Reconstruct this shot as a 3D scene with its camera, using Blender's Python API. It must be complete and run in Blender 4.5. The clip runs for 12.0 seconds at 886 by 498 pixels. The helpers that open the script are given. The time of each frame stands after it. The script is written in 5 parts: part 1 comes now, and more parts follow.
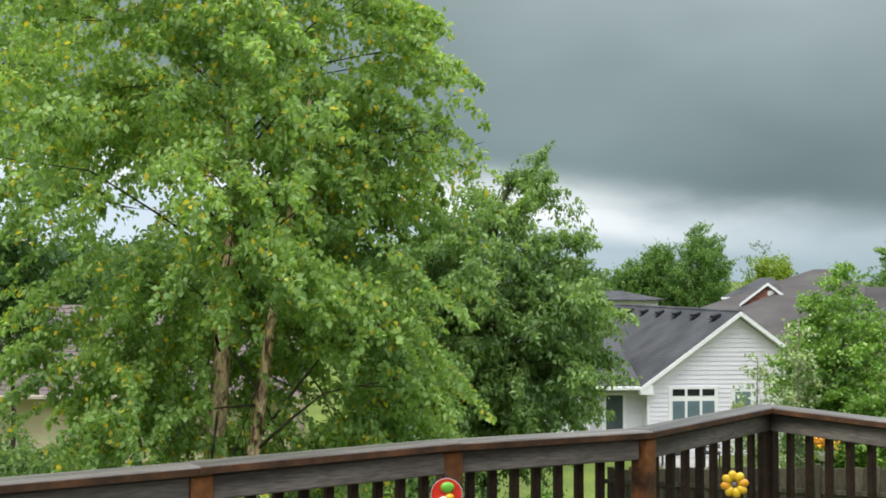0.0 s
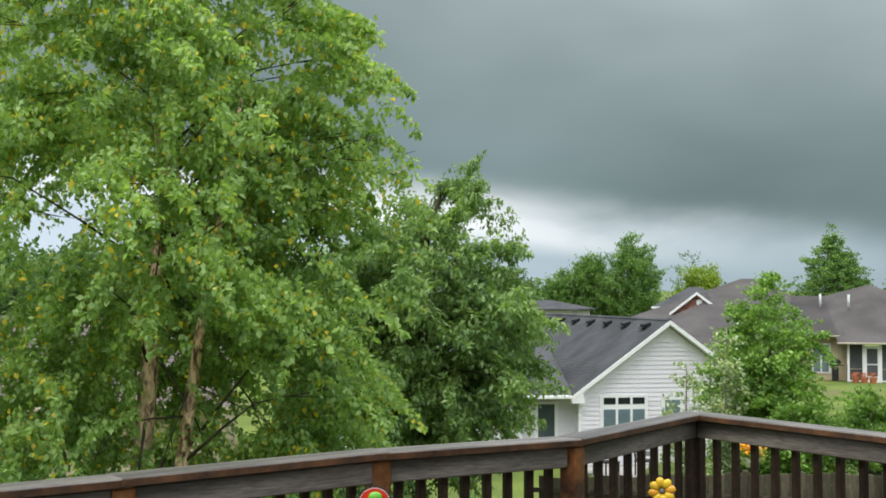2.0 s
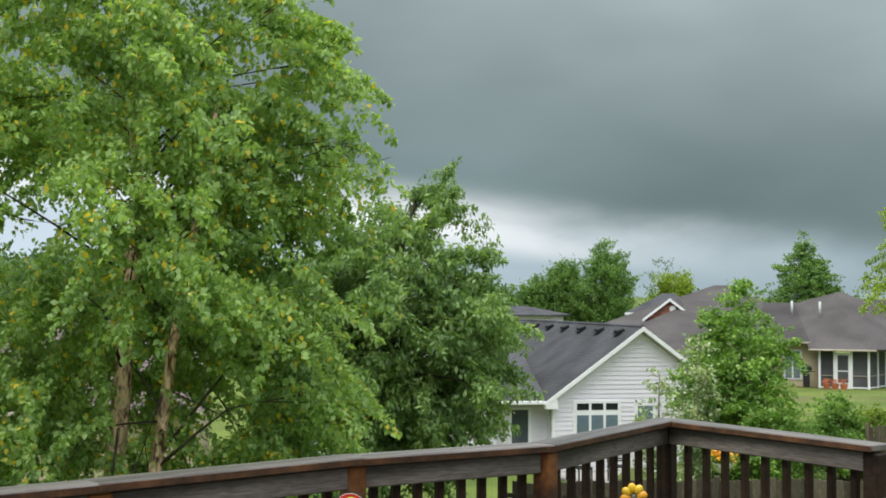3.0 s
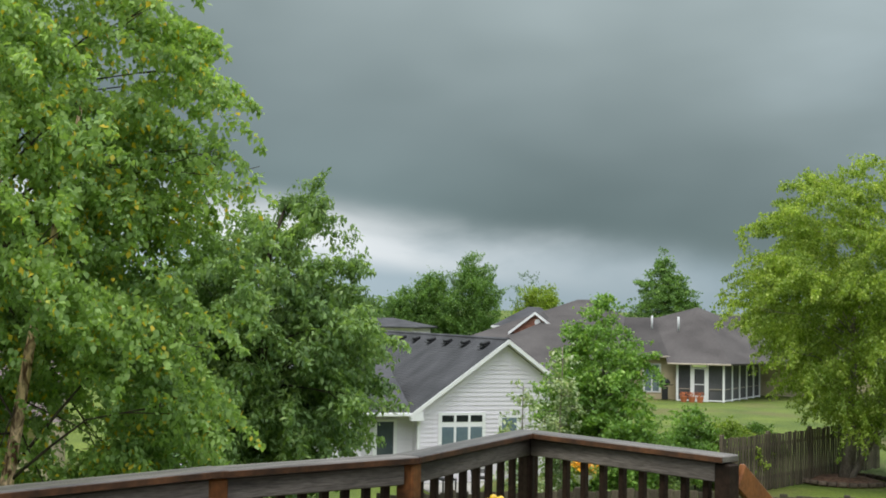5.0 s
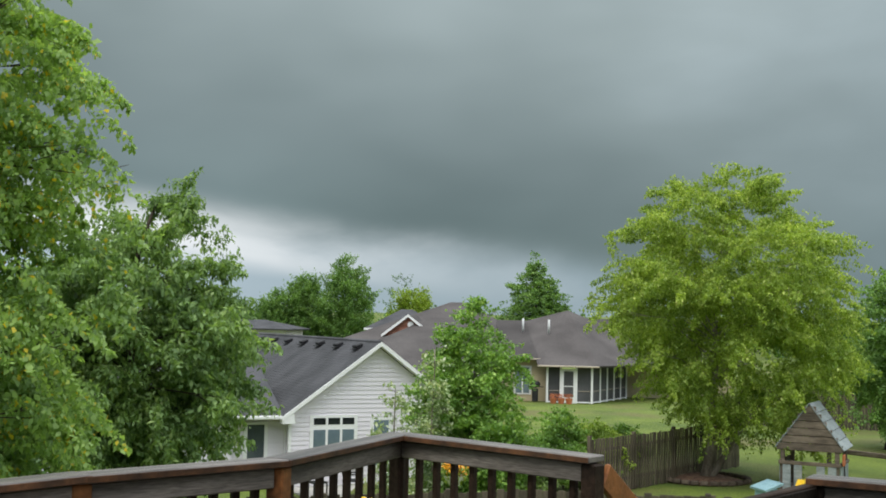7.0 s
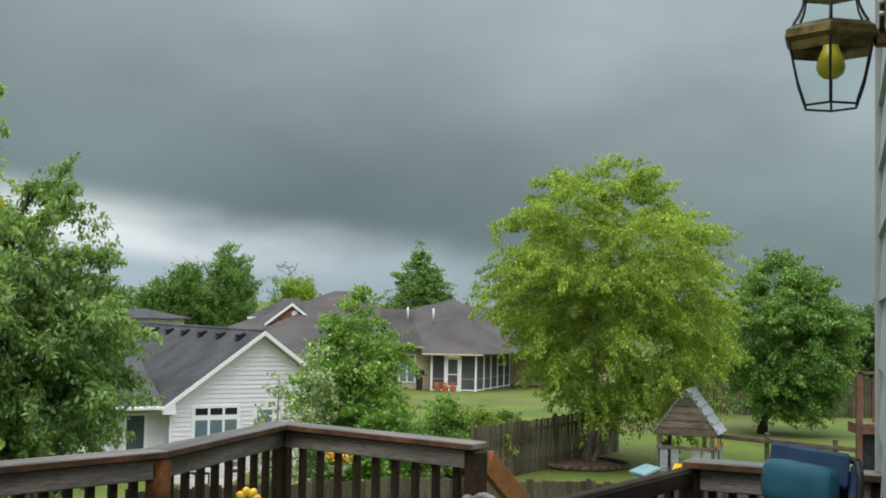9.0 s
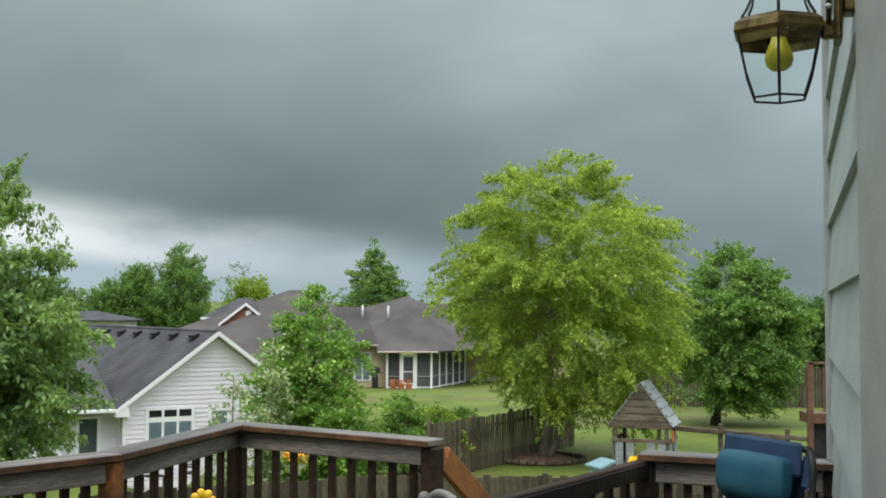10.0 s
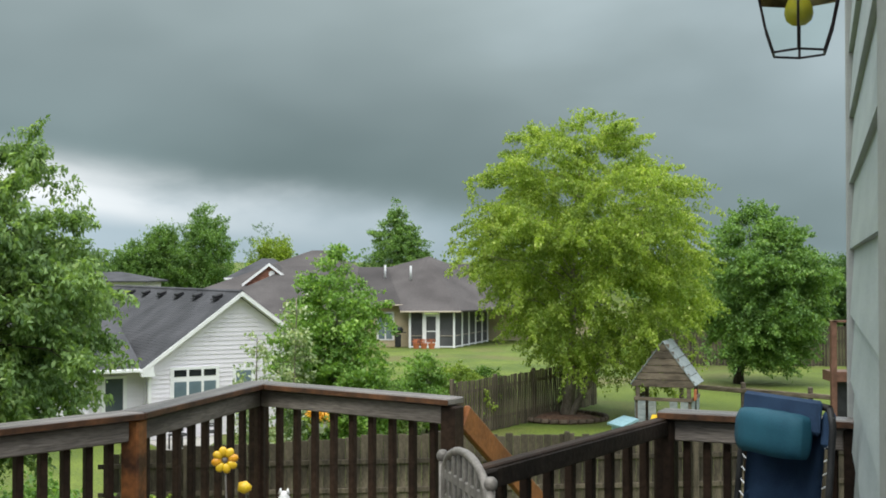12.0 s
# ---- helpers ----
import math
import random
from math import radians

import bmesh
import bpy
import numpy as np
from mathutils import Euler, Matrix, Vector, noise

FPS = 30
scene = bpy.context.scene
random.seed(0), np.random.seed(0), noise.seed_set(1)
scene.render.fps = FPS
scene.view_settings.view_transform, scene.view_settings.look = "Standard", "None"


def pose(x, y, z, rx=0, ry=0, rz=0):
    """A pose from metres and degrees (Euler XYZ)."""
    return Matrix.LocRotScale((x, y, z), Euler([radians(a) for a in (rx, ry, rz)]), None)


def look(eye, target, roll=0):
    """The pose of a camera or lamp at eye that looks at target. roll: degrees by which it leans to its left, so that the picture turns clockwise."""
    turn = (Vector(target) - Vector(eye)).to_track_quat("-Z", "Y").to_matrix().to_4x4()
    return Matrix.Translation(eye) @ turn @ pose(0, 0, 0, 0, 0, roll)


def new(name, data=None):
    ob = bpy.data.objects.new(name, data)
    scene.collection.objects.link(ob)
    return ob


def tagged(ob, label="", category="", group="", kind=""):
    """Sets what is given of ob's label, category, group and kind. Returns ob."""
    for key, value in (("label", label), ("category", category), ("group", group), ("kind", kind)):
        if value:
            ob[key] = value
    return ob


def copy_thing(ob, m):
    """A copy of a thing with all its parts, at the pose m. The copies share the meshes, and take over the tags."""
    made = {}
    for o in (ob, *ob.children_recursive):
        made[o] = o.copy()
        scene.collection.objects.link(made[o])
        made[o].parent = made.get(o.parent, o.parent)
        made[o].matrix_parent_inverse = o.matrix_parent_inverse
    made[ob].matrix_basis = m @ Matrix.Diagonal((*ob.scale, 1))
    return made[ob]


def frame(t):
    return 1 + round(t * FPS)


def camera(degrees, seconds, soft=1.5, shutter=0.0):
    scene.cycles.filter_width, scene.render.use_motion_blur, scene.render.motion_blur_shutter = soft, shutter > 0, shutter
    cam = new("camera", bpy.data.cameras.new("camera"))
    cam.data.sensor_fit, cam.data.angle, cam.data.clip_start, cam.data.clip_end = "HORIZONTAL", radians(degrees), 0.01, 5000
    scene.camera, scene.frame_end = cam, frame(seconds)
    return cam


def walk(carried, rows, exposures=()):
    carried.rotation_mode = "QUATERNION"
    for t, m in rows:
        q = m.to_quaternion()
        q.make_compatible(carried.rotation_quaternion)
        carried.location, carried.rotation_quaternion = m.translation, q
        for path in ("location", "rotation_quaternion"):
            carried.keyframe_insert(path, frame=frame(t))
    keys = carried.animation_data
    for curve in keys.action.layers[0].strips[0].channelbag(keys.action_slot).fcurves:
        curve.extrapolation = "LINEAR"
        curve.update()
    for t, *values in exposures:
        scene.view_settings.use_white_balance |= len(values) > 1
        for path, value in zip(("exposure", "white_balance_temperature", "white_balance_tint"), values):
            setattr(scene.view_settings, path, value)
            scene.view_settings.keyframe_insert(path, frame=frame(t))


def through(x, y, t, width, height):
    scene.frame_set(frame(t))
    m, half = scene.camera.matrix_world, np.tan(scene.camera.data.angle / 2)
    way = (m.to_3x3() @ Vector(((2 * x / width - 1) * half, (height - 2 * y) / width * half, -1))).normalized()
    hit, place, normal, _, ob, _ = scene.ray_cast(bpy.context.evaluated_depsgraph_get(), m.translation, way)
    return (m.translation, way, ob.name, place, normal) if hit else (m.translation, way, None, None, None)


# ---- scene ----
cam = camera(41.1, 12.0, 1.8)

PATH = [
    (0, (-0.049, 0.044, 1.65), (-0.855, 1.873, 1.715), 0.2),
    (0.5, (-0.052, 0.052, 1.649), (-0.826, 1.895, 1.711), 0.4),
    (1, (-0.05, 0.054, 1.646), (-0.801, 1.906, 1.713), 0.4),
    (1.5, (-0.047, 0.061, 1.645), (-0.771, 1.924, 1.72), 0.4),
    (2, (-0.041, 0.077, 1.642), (-0.742, 1.948, 1.724), 0.1),
    (2.5, (-0.035, 0.053, 1.645), (-0.714, 1.932, 1.732), 0.2),
    (4.3, (-0.009, -0.023, 1.664), (-0.541, 1.902, 1.77), 0.6),
    (4.5, (-0.011, -0.006, 1.655), (-0.504, 1.929, 1.763), 0.7),
    (5, (-0.015, 0.0, 1.654), (-0.462, 1.946, 1.767), 1.0),
    (5.5, (-0.011, 0.004, 1.651), (-0.412, 1.96, 1.771), 0.7),
    (6, (-0.011, 0.006, 1.65), (-0.36, 1.972, 1.773), 1.0),
    (6.5, (-0.011, -0.003, 1.651), (-0.309, 1.971, 1.775), 0.9),
    (7, (-0.007, -0.018, 1.656), (-0.244, 1.964, 1.777), 1.2),
    (9, (-0.006, -0.004, 1.652), (-0.049, 1.993, 1.758), 1.1),
    (9.5, (-0.005, 0.002, 1.653), (0.001, 1.999, 1.757), 0.6),
    (10, (-0.004, 0.011, 1.65), (0.031, 2.008, 1.752), 0.2),
    (10.5, (-0.002, 0.017, 1.649), (0.053, 2.014, 1.745), 0.2),
    (11, (0.004, 0.019, 1.649), (0.021, 2.018, 1.711), 0.0),
    (11.5, (0.012, 0.027, 1.648), (0.011, 2.026, 1.696), -0.1),
    (12, (0.013, 0.018, 1.647), (0.01, 2.018, 1.681), -0.0),
]
walk(cam, [(t, look(eye, target, roll)) for t, eye, target, roll in PATH],
     exposures=((0, 0.11), (2.5, 0.0), (4.5, -0.14), (7, -0.18), (9, -0.16), (10.5, 0.0), (12, 0.05)))

# ---- world and light ----
world = bpy.data.worlds.new("sky")
scene.world = world
world.use_nodes = True
WN, WL = world.node_tree.nodes, world.node_tree.links
WN.clear()


def wnode(kind, **values):
    n = WN.new(kind)
    for key, value in values.items():
        n.inputs[key].default_value = value
    return n


def wmath(op, a, b=None, clamp=False):
    n = WN.new("ShaderNodeMath")
    n.operation, n.use_clamp = op, clamp
    for i, s in enumerate((a, b)):
        if s is None:
            continue
        if isinstance(s, (int, float)):
            n.inputs[i].default_value = s
        else:
            WL.new(s, n.inputs[i])
    return n.outputs[0]


SUN_EL, SUN_AZ = radians(58), radians(200)
nishita = WN.new("ShaderNodeTexSky")
nishita.sky_type, nishita.sun_disc = "NISHITA", False
nishita.sun_elevation, nishita.sun_rotation = SUN_EL, SUN_AZ
coord = WN.new("ShaderNodeTexCoord")
split = WN.new("ShaderNodeSeparateXYZ")
WL.new(coord.outputs["Generated"], split.inputs[0])
# stretched cloud noise in the sky's own directions
stretch = WN.new("ShaderNodeMapping")
stretch.inputs["Scale"].default_value = (2.2, 2.2, 4.6)
WL.new(coord.outputs["Generated"], stretch.inputs["Vector"])
cloud = wnode("ShaderNodeTexNoise", Scale=1.6, Detail=7.0, Roughness=0.5, Distortion=0.35)
WL.new(stretch.outputs[0], cloud.inputs["Vector"])
low = wnode("ShaderNodeTexNoise", Scale=1.3, Detail=3.0, Roughness=0.5)
WL.new(stretch.outputs[0], low.inputs["Vector"])
# elevation, shifted by the cloud noise so that the cloud base is ragged; the base sinks towards the east
wob = wmath("MULTIPLY", wmath("SUBTRACT", cloud.outputs[0], 0.5), 0.055)
height = wmath("ADD", wmath("ADD", split.outputs[2], wmath("MULTIPLY", split.outputs[0], 0.12)), wob)


def wramp(source, stops, smooth=True):
    r = WN.new("ShaderNodeValToRGB")
    r.color_ramp.interpolation = "EASE" if smooth else "LINEAR"
    while len(r.color_ramp.elements) < len(stops):
        r.color_ramp.elements.new(0.5)
    for e, (p, c) in zip(r.color_ramp.elements, stops):
        e.position, e.color = p, (*c, 1)
    WL.new(source, r.inputs[0])
    return r.outputs[0]


def wmix(a, b, fac, mode="MIX"):
    m = WN.new("ShaderNodeMix")
    m.data_type, m.blend_type = "RGBA", mode
    for s, v in ((m.inputs[0], fac), (m.inputs[6], a), (m.inputs[7], b)):
        if isinstance(v, (int, float)):
            s.default_value = v
        else:
            WL.new(v, s)
    return m.outputs[2]


# clear strip under the cloud, brighter towards the west
east = wmath("ADD", wmath("MULTIPLY", wmath("ADD", split.outputs[0], wmath("MULTIPLY", wmath("SUBTRACT", cloud.outputs[0], 0.5), 0.5)), 0.5), 0.5)
blue = wramp(east, ((0.0, (0.5, 0.58, 0.65)), (0.15, (0.62, 0.72, 0.82)), (0.3, (0.48, 0.59, 0.67)), (0.40, (0.36, 0.46, 0.52)), (0.5, (0.31, 0.40, 0.45)), (1.0, (0.33, 0.40, 0.43))), False)
west = wramp(east, ((0.0, (0.3, 0.3, 0.3)), (0.15, (0.6, 0.6, 0.6)), (0.33, (1.0, 1.0, 1.0)), (0.39, (0.7, 0.7, 0.7)), (0.43, (0.25, 0.25, 0.25)), (0.49, (0.0, 0.0, 0.0))), False)
under = WN.new("ShaderNodeMapRange")
under.interpolation_type = "SMOOTHSTEP"
under.inputs[1].default_value, under.inputs[2].default_value = 0.0, 0.024
WL.new(height, under.inputs[0])
white = WN.new("ShaderNodeRGB")
white.outputs[0].default_value = (0.87, 0.905, 0.925, 1)
strip = wmix(blue, white.outputs[0], wmath("MULTIPLY", west, under.outputs[0]))
deck_of_cloud = wramp(wmath("MULTIPLY", height, 2.0, True), ((0.0, (0.175, 0.228, 0.24)), (0.14, (0.158, 0.206, 0.212)), (0.26, (0.212, 0.260, 0.266)), (0.42, (0.288, 0.34, 0.345)), (0.62, (0.395, 0.455, 0.462)), (0.8, (0.95, 1.0, 1.02)), (1.0, (1.35, 1.4, 1.42))), False)
lump = wramp(low.outputs[0], ((0.30, (0.77, 0.82, 0.82)), (0.72, (1.23, 1.26, 1.27))), False)
edge = WN.new("ShaderNodeMapRange")
edge.interpolation_type = "SMOOTHERSTEP"
edge.inputs[1].default_value, edge.inputs[2].default_value = 0.022, 0.068
WL.new(height, edge.inputs[0])
# the cloud thins towards the east
thin = wramp(east, ((0.0, (1.0, 1.0, 1.0)), (0.52, (1.0, 1.0, 1.0)), (0.66, (1.19, 1.19, 1.23)), (1.0, (1.28, 1.28, 1.32))))
shade_out = wmix(strip, wmix(wmix(deck_of_cloud, lump, 1.0, "MULTIPLY"), thin, 1.0, "MULTIPLY"), edge.outputs[0])
back_sky, back_cloud = WN.new("ShaderNodeBackground"), WN.new("ShaderNodeBackground")
back_sky.inputs[1].default_value = 0.004
back_cloud.inputs[1].default_value = 1.08
WL.new(nishita.outputs[0], back_sky.inputs[0])
WL.new(shade_out, back_cloud.inputs[0])
add = WN.new("ShaderNodeAddShader")
WL.new(back_sky.outputs[0], add.inputs[0])
WL.new(back_cloud.outputs[0], add.inputs[1])
out = WN.new("ShaderNodeOutputWorld")
WL.new(add.outputs[0], out.inputs[0])

sun = new("sun", bpy.data.lights.new("sun", "SUN"))
sun.data.energy, sun.data.angle, sun.data.color = 2.75, radians(50), (1.0, 0.98, 0.94)
sun.matrix_world = look((-3, -8, 26), (2, 4, 0))


# ---- materials ----
def mat(name, build):
    m = bpy.data.materials.new(name)
    m.use_nodes = True
    t = m.node_tree
    build(t.nodes, t.links, t.nodes["Principled BSDF"])
    return m


def noise_mix(n, l, c1, c2, scale, detail=6.0, stretch=(1, 1, 1), lo=0.35, hi=0.65, space="Object", distortion=0.0):
    """A colour that wanders between c1 and c2 with noise; returns (colour output, noise output)."""
    tc, mp = n.new("ShaderNodeTexCoord"), n.new("ShaderNodeMapping")
    mp.inputs["Scale"].default_value = stretch
    l.new(tc.outputs[space], mp.inputs["Vector"])
    tx = n.new("ShaderNodeTexNoise")
    tx.inputs["Scale"].default_value, tx.inputs["Detail"].default_value, tx.inputs["Distortion"].default_value = scale, detail, distortion
    l.new(mp.outputs[0], tx.inputs["Vector"])
    r = n.new("ShaderNodeValToRGB")
    r.color_ramp.elements[0].position, r.color_ramp.elements[0].color = lo, (*c1, 1)
    r.color_ramp.elements[1].position, r.color_ramp.elements[1].color = hi, (*c2, 1)
    l.new(tx.outputs[0], r.inputs[0])
    return r.outputs[0], tx.outputs[0]


def blend(n, l, a, b, fac, mode="MIX"):
    m = n.new("ShaderNodeMix")
    m.data_type, m.blend_type = "RGBA", mode
    for s, v in ((m.inputs[0], fac), (m.inputs[6], a), (m.inputs[7], b)):
        if isinstance(v, (int, float)):
            s.default_value = v
        elif isinstance(v, tuple):
            s.default_value = (*v, 1)
        else:
            l.new(v, s)
    return m.outputs[2]


def bump(n, l, p, h, strength=0.3, distance=0.01):
    b = n.new("ShaderNodeBump")
    b.inputs["Strength"].default_value, b.inputs["Distance"].default_value = strength, distance
    l.new(h, b.inputs["Height"])
    l.new(b.outputs[0], p.inputs["Normal"])


def surface(name, c1, c2, scale=4.0, rough=0.8, fine=60.0, stretch=(1, 1, 1), relief=0.3, vary=0.25, metal=0.0, spec=0.3):
    """A plain weathered surface: broad stains, fine grain, relief, and a tint of its own for each object."""
    def build(n, l, p):
        col, _ = noise_mix(n, l, c1, c2, scale, stretch=stretch)
        g, h = noise_mix(n, l, (1 - vary, 1 - vary, 1 - vary), (1.0, 1.0, 1.0), fine, stretch=stretch)
        col = blend(n, l, col, g, 1.0, "MULTIPLY")
        oi = n.new("ShaderNodeObjectInfo")
        r = n.new("ShaderNodeMapRange")
        r.inputs[3].default_value, r.inputs[4].default_value = 1 - vary, 1 + vary * 0.4
        l.new(oi.outputs["Random"], r.inputs[0])
        cc = n.new("ShaderNodeCombineColor")
        for i in range(3):
            l.new(r.outputs[0], cc.inputs[i])
        l.new(blend(n, l, col, cc.outputs[0], 1.0, "MULTIPLY"), p.inputs["Base Color"])
        p.inputs["Roughness"].default_value, p.inputs["Metallic"].default_value = rough, metal
        p.inputs["Specular IOR Level"].default_value = spec
        bump(n, l, p, h, relief)
    return mat(name, build)


def leaf_mat(name, dark, light, odd, odd_share=0.06, through=0.35):
    """Leaves: each its own green, a few turned, some light passing through."""
    def build(n, l, p):
        geo = n.new("ShaderNodeNewGeometry")
        r = n.new("ShaderNodeValToRGB")
        e = r.color_ramp.elements
        e[0].position, e[0].color = 0.0, (*dark, 1)
        e[1].position, e[1].color = 1 - odd_share - 0.01, (*light, 1)
        x = e.new(1 - odd_share)
        x.color = (*odd, 1)
        l.new(geo.outputs["Random Per Island"], r.inputs[0])
        broad, _ = noise_mix(n, l, (0.66, 0.72, 0.66), (1.2, 1.16, 1.0), 0.9, detail=4)
        col = blend(n, l, r.outputs[0], broad, 1.0, "MULTIPLY")
        l.new(col, p.inputs["Base Color"])
        p.inputs["Roughness"].default_value = 0.5
        p.inputs["Specular IOR Level"].default_value = 0.35
        tr = n.new("ShaderNodeBsdfTranslucent")
        l.new(blend(n, l, col, (1.25, 1.3, 0.55), 1.0, "MULTIPLY"), tr.inputs[0])
        mx = n.new("ShaderNodeMixShader")
        mx.inputs[0].default_value = through
        l.new(p.outputs[0], mx.inputs[1])
        l.new(tr.outputs[0], mx.inputs[2])
        l.new(mx.outputs[0], n["Material Output"].inputs[0])
    return mat(name, build)


def glass_build(n, l, p):
    p.inputs["Base Color"].default_value = (0.95, 0.98, 0.97, 1)
    p.inputs["Roughness"].default_value = 0.03
    p.inputs["Transmission Weight"].default_value = 1.0
    p.inputs["IOR"].default_value = 1.05


def bark_build(n, l, p):
    col, h = noise_mix(n, l, (0.10, 0.042, 0.026), (0.82, 0.56, 0.38), 13.0, stretch=(1, 1, 0.4), lo=0.38, hi=0.58, distortion=1.6)
    pale, _ = noise_mix(n, l, (0.0, 0.0, 0.0), (1.0, 1.0, 1.0), 1.1, detail=2, lo=0.45, hi=0.65)
    l.new(blend(n, l, col, (0.80, 0.62, 0.44), blend(n, l, (0.0, 0.0, 0.0), pale, 0.3)), p.inputs["Base Color"])
    p.inputs["Roughness"].default_value = 0.85
    bump(n, l, p, h, 0.8, 0.03)


def grass_build(n, l, p):
    col, h = noise_mix(n, l, (0.078, 0.124, 0.011), (0.145, 0.198, 0.023), 0.35, detail=8)
    fine, hf = noise_mix(n, l, (0.6, 0.62, 0.5), (1.2, 1.15, 1.0), 14.0, detail=8)
    bare, _ = noise_mix(n, l, (0.0, 0.0, 0.0), (0.7, 0.7, 0.7), 0.22, detail=7, lo=0.52, hi=0.70)
    col = blend(n, l, col, (0.15, 0.125, 0.055), bare)
    l.new(blend(n, l, col, fine, 1.0, "MULTIPLY"), p.inputs["Base Color"])
    p.inputs["Roughness"].default_value = 0.9
    bump(n, l, p, hf, 0.8, 0.08)


